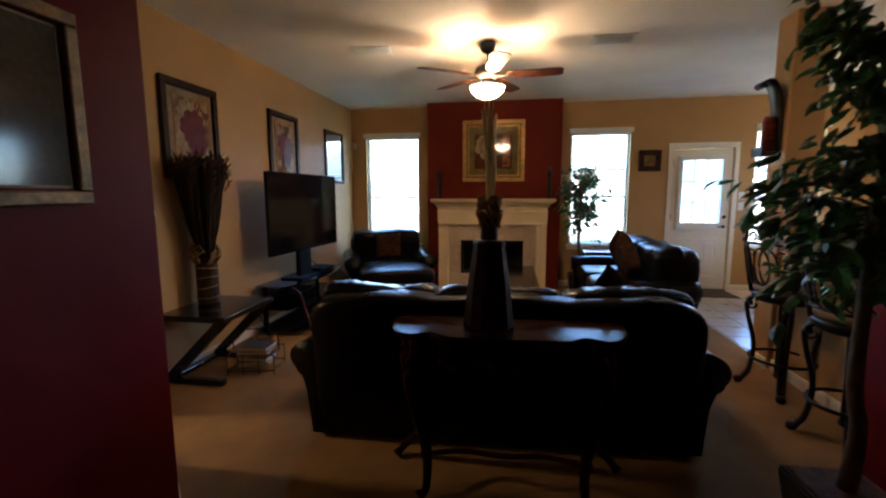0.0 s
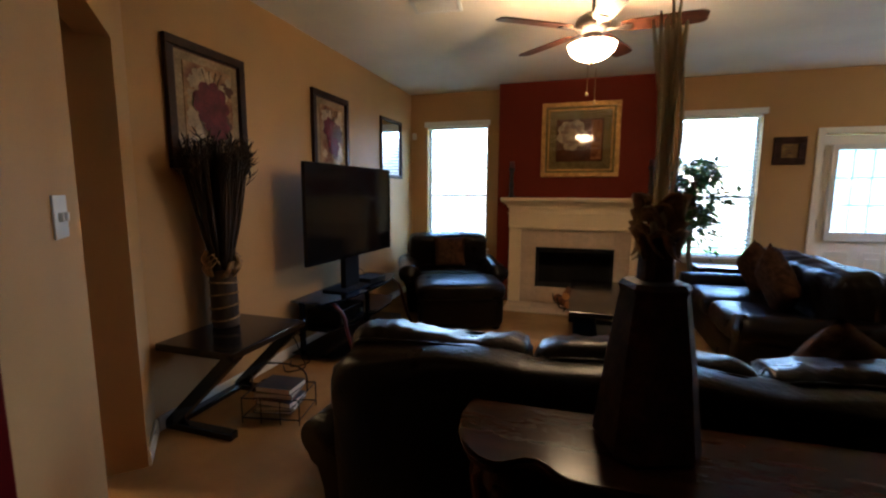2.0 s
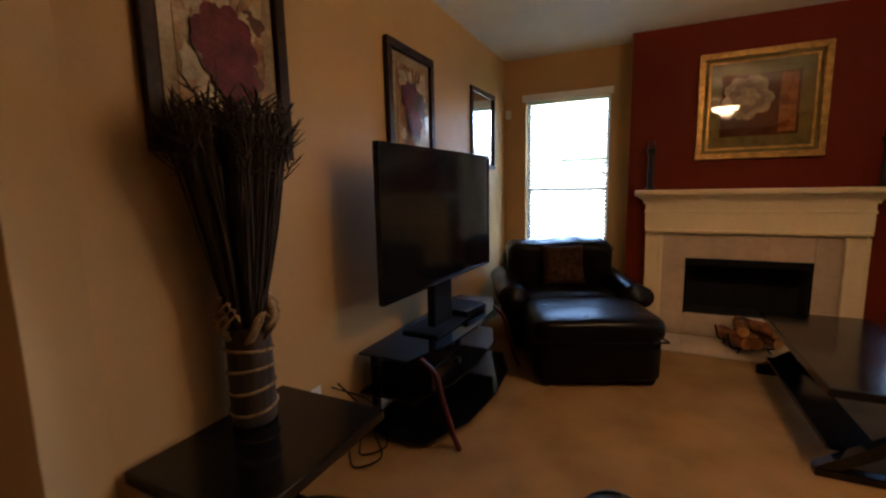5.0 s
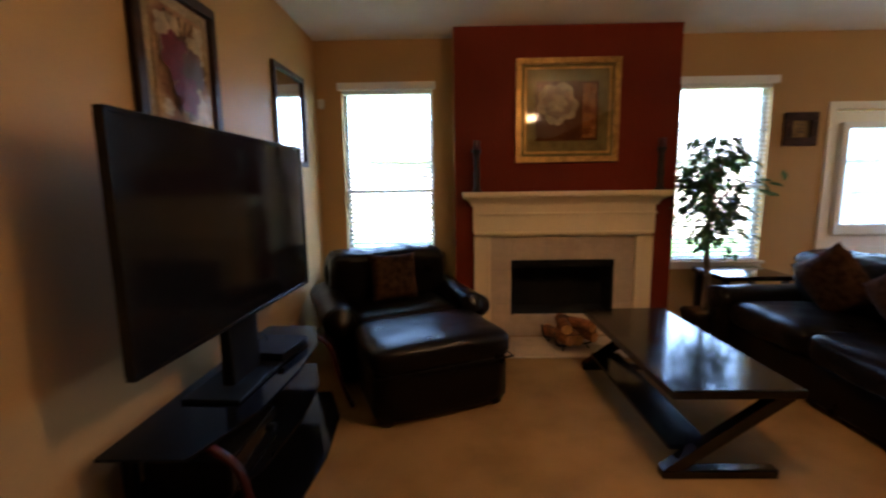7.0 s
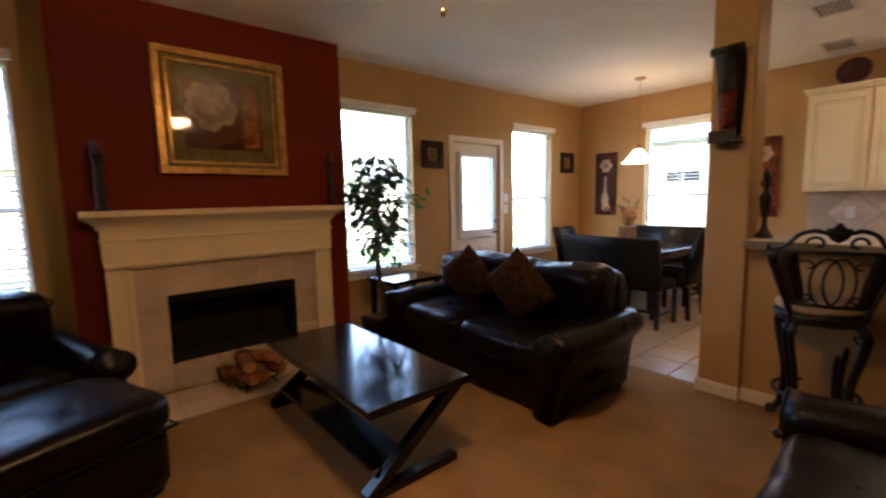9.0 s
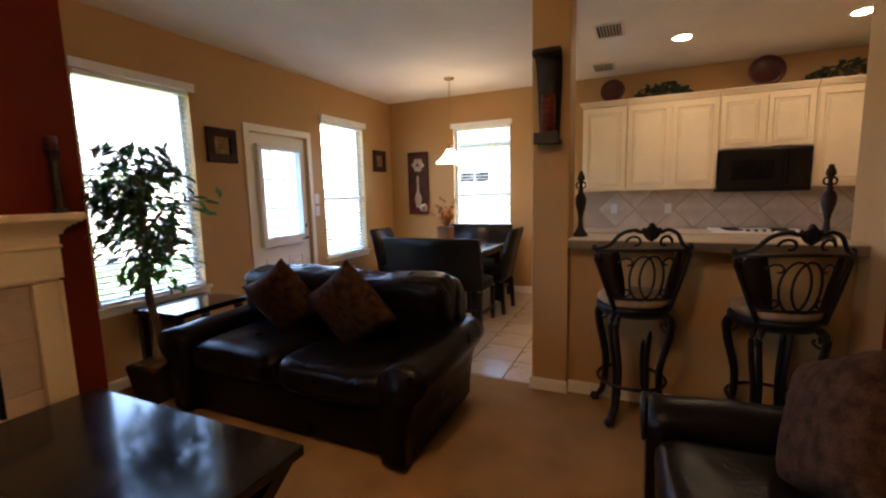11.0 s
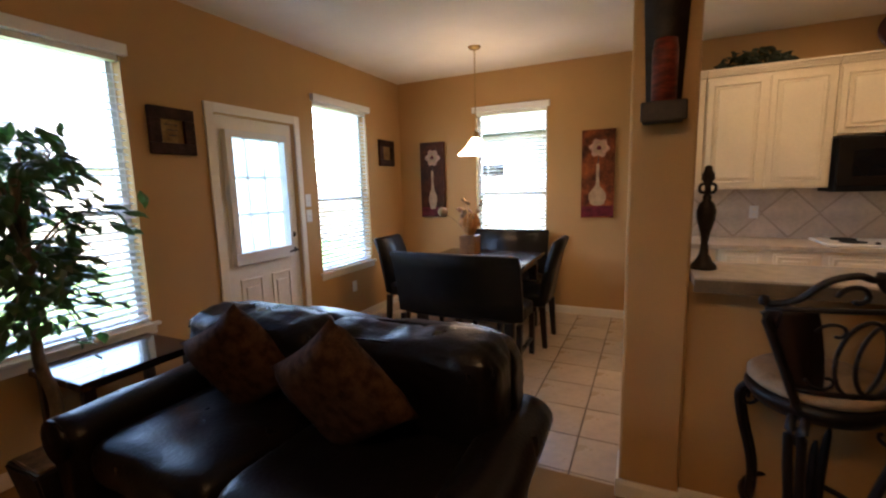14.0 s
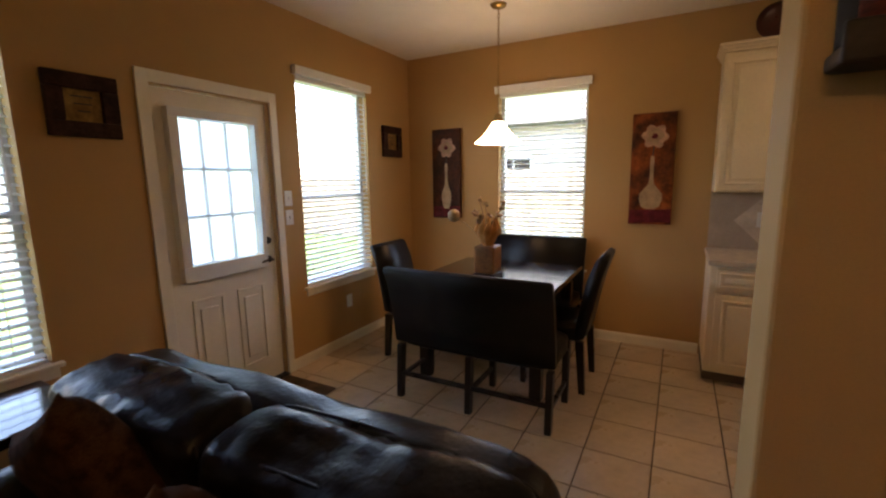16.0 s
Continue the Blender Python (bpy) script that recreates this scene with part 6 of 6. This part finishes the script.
dm = link("door_mat", box(3.42, 8.30, 0.0015, 4.22, 8.78, 0.013, 0.004), mat("brown_coir_mat", (0.10, 0.06, 0.035), 0.95, vary=0.4, scale=10, fine=200, bump=0.8))
tagged(dm, "brown coir door mat before the back door", "door mat")

# ---- bedroom beyond the angled wall ----
def in_diag(ob):
    ob.matrix_world = DIAG
    return ob


M_DIMWALL = mat("olive_tan_bedroom_paint", (0.42, 0.33, 0.17), 0.6, vary=0.05, scale=2, fine=140)
in_diag(wall("wall_hall_side_a", D_A - 0.12, 0.13, D_A, 1.30, [], M_WALL, ZC, "y"))
in_diag(wall("wall_hall_side_b", D_B, 0.13, D_B + 0.12, 2.4, [(0.27, 0, 1.07, 2.05)], M_WALL, ZC, "y"))
# unseen end wall, added to stop light leaking in through the hall
in_diag(wall("wall_hall_end", D_A - 0.12, 1.30, D_B, 1.42, [], M_WALL, ZC, "x"))
# box of walls added round the bedroom to keep outside light out
wall("wall_bedroom_west", -5.1, 1.3, -5.0, 6.7, [], M_DIMWALL, ZC, "y")
wall("wall_bedroom_north", -5.0, 6.6, XL - 0.13, 6.7, [], M_DIMWALL, ZC, "x")
wall("wall_bedroom_south", -5.0, 1.3, -0.26, 1.4, [], M_DIMWALL, ZC, "x")
dc = thing("door_casing", "cream painted casing round the bedroom doorway", "door casing", DIAG, kind="structure")
for q in ((0.262, 0, 0.285, 2.05), (1.055, 0, 1.078, 2.05)):
    part("jamb", box(D_B - 0.012, q[0], q[1], D_B + 0.132, q[2], q[3]), M_ESPRESSO, dc)
part("jamb", box(D_B - 0.012, 0.285, 2.03, D_B + 0.132, 1.055, 2.05), M_ESPRESSO, dc)
bed = thing("bed", "bed with rust cover and tall carved headboard", "bed", pose(-3.75, 5.0, 0, 0, 0, 90))
part("frame", box(-0.8, -0.95, 0.10, 0.8, 0.95, 0.30, 0.02), M_ESPRESSO, bed)
part("mattress", cushion(1.58, 1.88, 0.30, 6, 14, 0.005, 2, pose(0, 0, 0.45)), M_IVORY, bed, "", True)
part("cover", cushion(1.64, 1.40, 0.36, 7, 16, 0.012, 3, pose(0, -0.22, 0.44)), mat("rust_bedspread", (0.28, 0.10, 0.04), 0.9, vary=0.4, scale=8, fine=120, bump=0.4), bed, "rust bedspread", True)
part("headboard", prism([(-0.8, 0.3), (0.8, 0.3), (0.8, 1.05), (0.5, 1.25), (0, 1.52), (-0.5, 1.25), (-0.8, 1.05)], 0.93, 0.99, "y"), M_CHERRY, bed, "carved cherry headboard")
for x in (-0.76, 0.70):
    for y in (-0.92, 0.86):
        part("leg", box(x, y, 0, x + 0.06, y + 0.06, 0.10), M_ESPRESSO, bed)
for x in (-0.4, 0.4):
    part("pillow", cushion(0.6, 0.35, 0.18, 2.6, 12, 0.008, x, pose(x, 0.68, 0.68)), M_CRIMSON, bed, "red pillow", True)
# unseen bowl lamp stands in for whatever light reaches the bedroom
bl2 = thing("bedroom_ceiling_light", "unseen frosted bowl light added to light the bedroom", "ceiling light", pose(-3.2, 3.9, 0))
part("bowl", lathe([(0.0, 2.64), (0.08, 2.65), (0.14, 2.69), (0.16, 2.735)], 24), glow("lit_frosted_bowl", (1.0, 0.60, 0.24), 9.0), bl2, "lit frosted glass bowl", True)
part("rim", lathe([(0.155, 2.736), (0.17, 2.74), (0.17, 2.7495)], 24), M_BRASS, bl2, "", True)

# ---- outdoors ----
ground = tagged(link("ground", (lambda q: [box(-250, YN + 0.15, -0.30, 300, 400, -0.16, bm=q), box(XE + 0.15, -200, -0.30, 300, YN + 0.15, -0.16, bm=q)] and q)(bmesh.new()), M_GRASS), "mown green lawn behind the house", "lawn", kind="structure")


def fence(x0, y0, x1, y1):
    d = Vector((x1 - x0, y1 - y0, 0))
    f = thing("fence", "weathered wooden privacy fence round the yard", "fence", pose(x0, y0, -0.16, 0, 0, math.degrees(math.atan2(d.y, d.x))), "garden fences")
    n = int(d.length / 0.145)
    me = None
    b = bmesh.new()
    for k in range(n):
        if k < 120:
            if me is None:
                ob = part("board", box(0, 0, 0.03, 0.138, 0.02, 1.85, 0.004, 1), M_FENCE, f)
                me = ob.data
            else:
                ob = new("board", me)
                ob.parent = f
            ob.location = (k * 0.145, 0, 0.015 * math.sin(k * 1.7))
        else:
            box(k * 0.145, 0, 0.03, k * 0.145 + 0.138, 0.02, 1.85, bm=b)
    if b.verts:
        part("far_boards", b, M_FENCE, f)["kind"] = "stuff"
    else:
        b.free()
    for z in (0.4, 1.5):
        part("rail", box(0, 0.021, z, d.length, 0.06, z + 0.09), M_FENCE, f)


fence(-10, 17.0, 12.0, 17.0)
fence(12.0, 17.0, 12.0, 2.0)
M_SIDING = mat("pale_lap_siding", (0.42, 0.38, 0.33), 0.8, vary=0.12, scale=2, fine=30)
M_ROOF = mat("grey_shingle_roof", (0.13, 0.125, 0.12), 0.9, vary=0.3, scale=6, fine=40, bump=0.4)
M_BRICK = mat("pale_brick", (0.36, 0.24, 0.18), 0.9, vary=0.3, scale=10, fine=40)


def house(m, w, d, h, label):
    hs = thing("house", label, "house", m, "neighbouring houses")
    part("wall", box(-w / 2, 0, -0.3, w / 2, d, h), M_SIDING, hs)
    for k in range(int(h / 0.22)):
        part("siding_board", prism([(-0.03, 0.22 * k), (0.0, 0.22 * k), (0.0, 0.22 * k + 0.215), (-0.012, 0.22 * k + 0.215)], -w / 2, w / 2, "x"), M_SIDING, hs)
    part("brick_end", box(w * 0.22, -0.14, -0.3, w / 2 + 0.02, -0.031, h - 0.05), M_BRICK, hs, "pale brick corner")
    part("roof", prism([(-0.6, h - 0.1), (d + 0.6, h - 0.1), (d / 2, h + d * 0.32)], -w / 2 - 0.5, w / 2 + 0.5, "x"), M_ROOF, hs)
    for x in (-w * 0.30, -w * 0.02):
        wd = part("window", box(x - 0.6, -0.06, 1.0, x + 0.6, -0.031, 2.2), M_VINYL, hs)
        for i in range(2):
            for j in range(2):
                part("pane", box(x - 0.54 + 0.56 * i, -0.07, 1.07 + 0.56 * j, x - 0.02 + 0.56 * i, -0.0605, 1.57 + 0.56 * j), M_DARKGLASS, wd)


house(pose(15.5, 7.6, 0, 0, 0, -90), 11, 8, 3.2, "neighbouring house with pale siding and grey shingle roof")
house(pose(2.0, 30.0, 0), 13, 9, 3.0, "neighbouring house beyond the fence with grey roof")
house(pose(20.0, 33.0, 0), 13, 9, 3.0, "neighbouring house beyond the fence with grey roof")


# ---- floor tiles ----
P = 0.344
tile_me = None
for i in range(10):
    for j in range(-11, 7):
        x, y = 2.953 + i * P, 6.582 + j * P
        x1, y1 = min(x + P - 0.008, XE - 0.002), min(y + P - 0.008, YN - 0.002)
        full = x > 3.272 and y > 2.802 and abs(x1 - x - P + 0.008) < 1e-4 and abs(y1 - y - P + 0.008) < 1e-4
        x, y = max(x, 3.272), max(y, 2.802)
        if y1 <= y + 0.02 or x1 <= x + 0.01:
            continue
        if full and tile_me:
            t = new("tile", tile_me)
            t.parent = grout
        else:
            t = part("tile", box(0, 0, -0.0058, x1 - x, y1 - y, 0.0, 0.0025, 1), M_TILE, grout)
            if full:
                tile_me = t.data
        t.location = (x, y, 0)
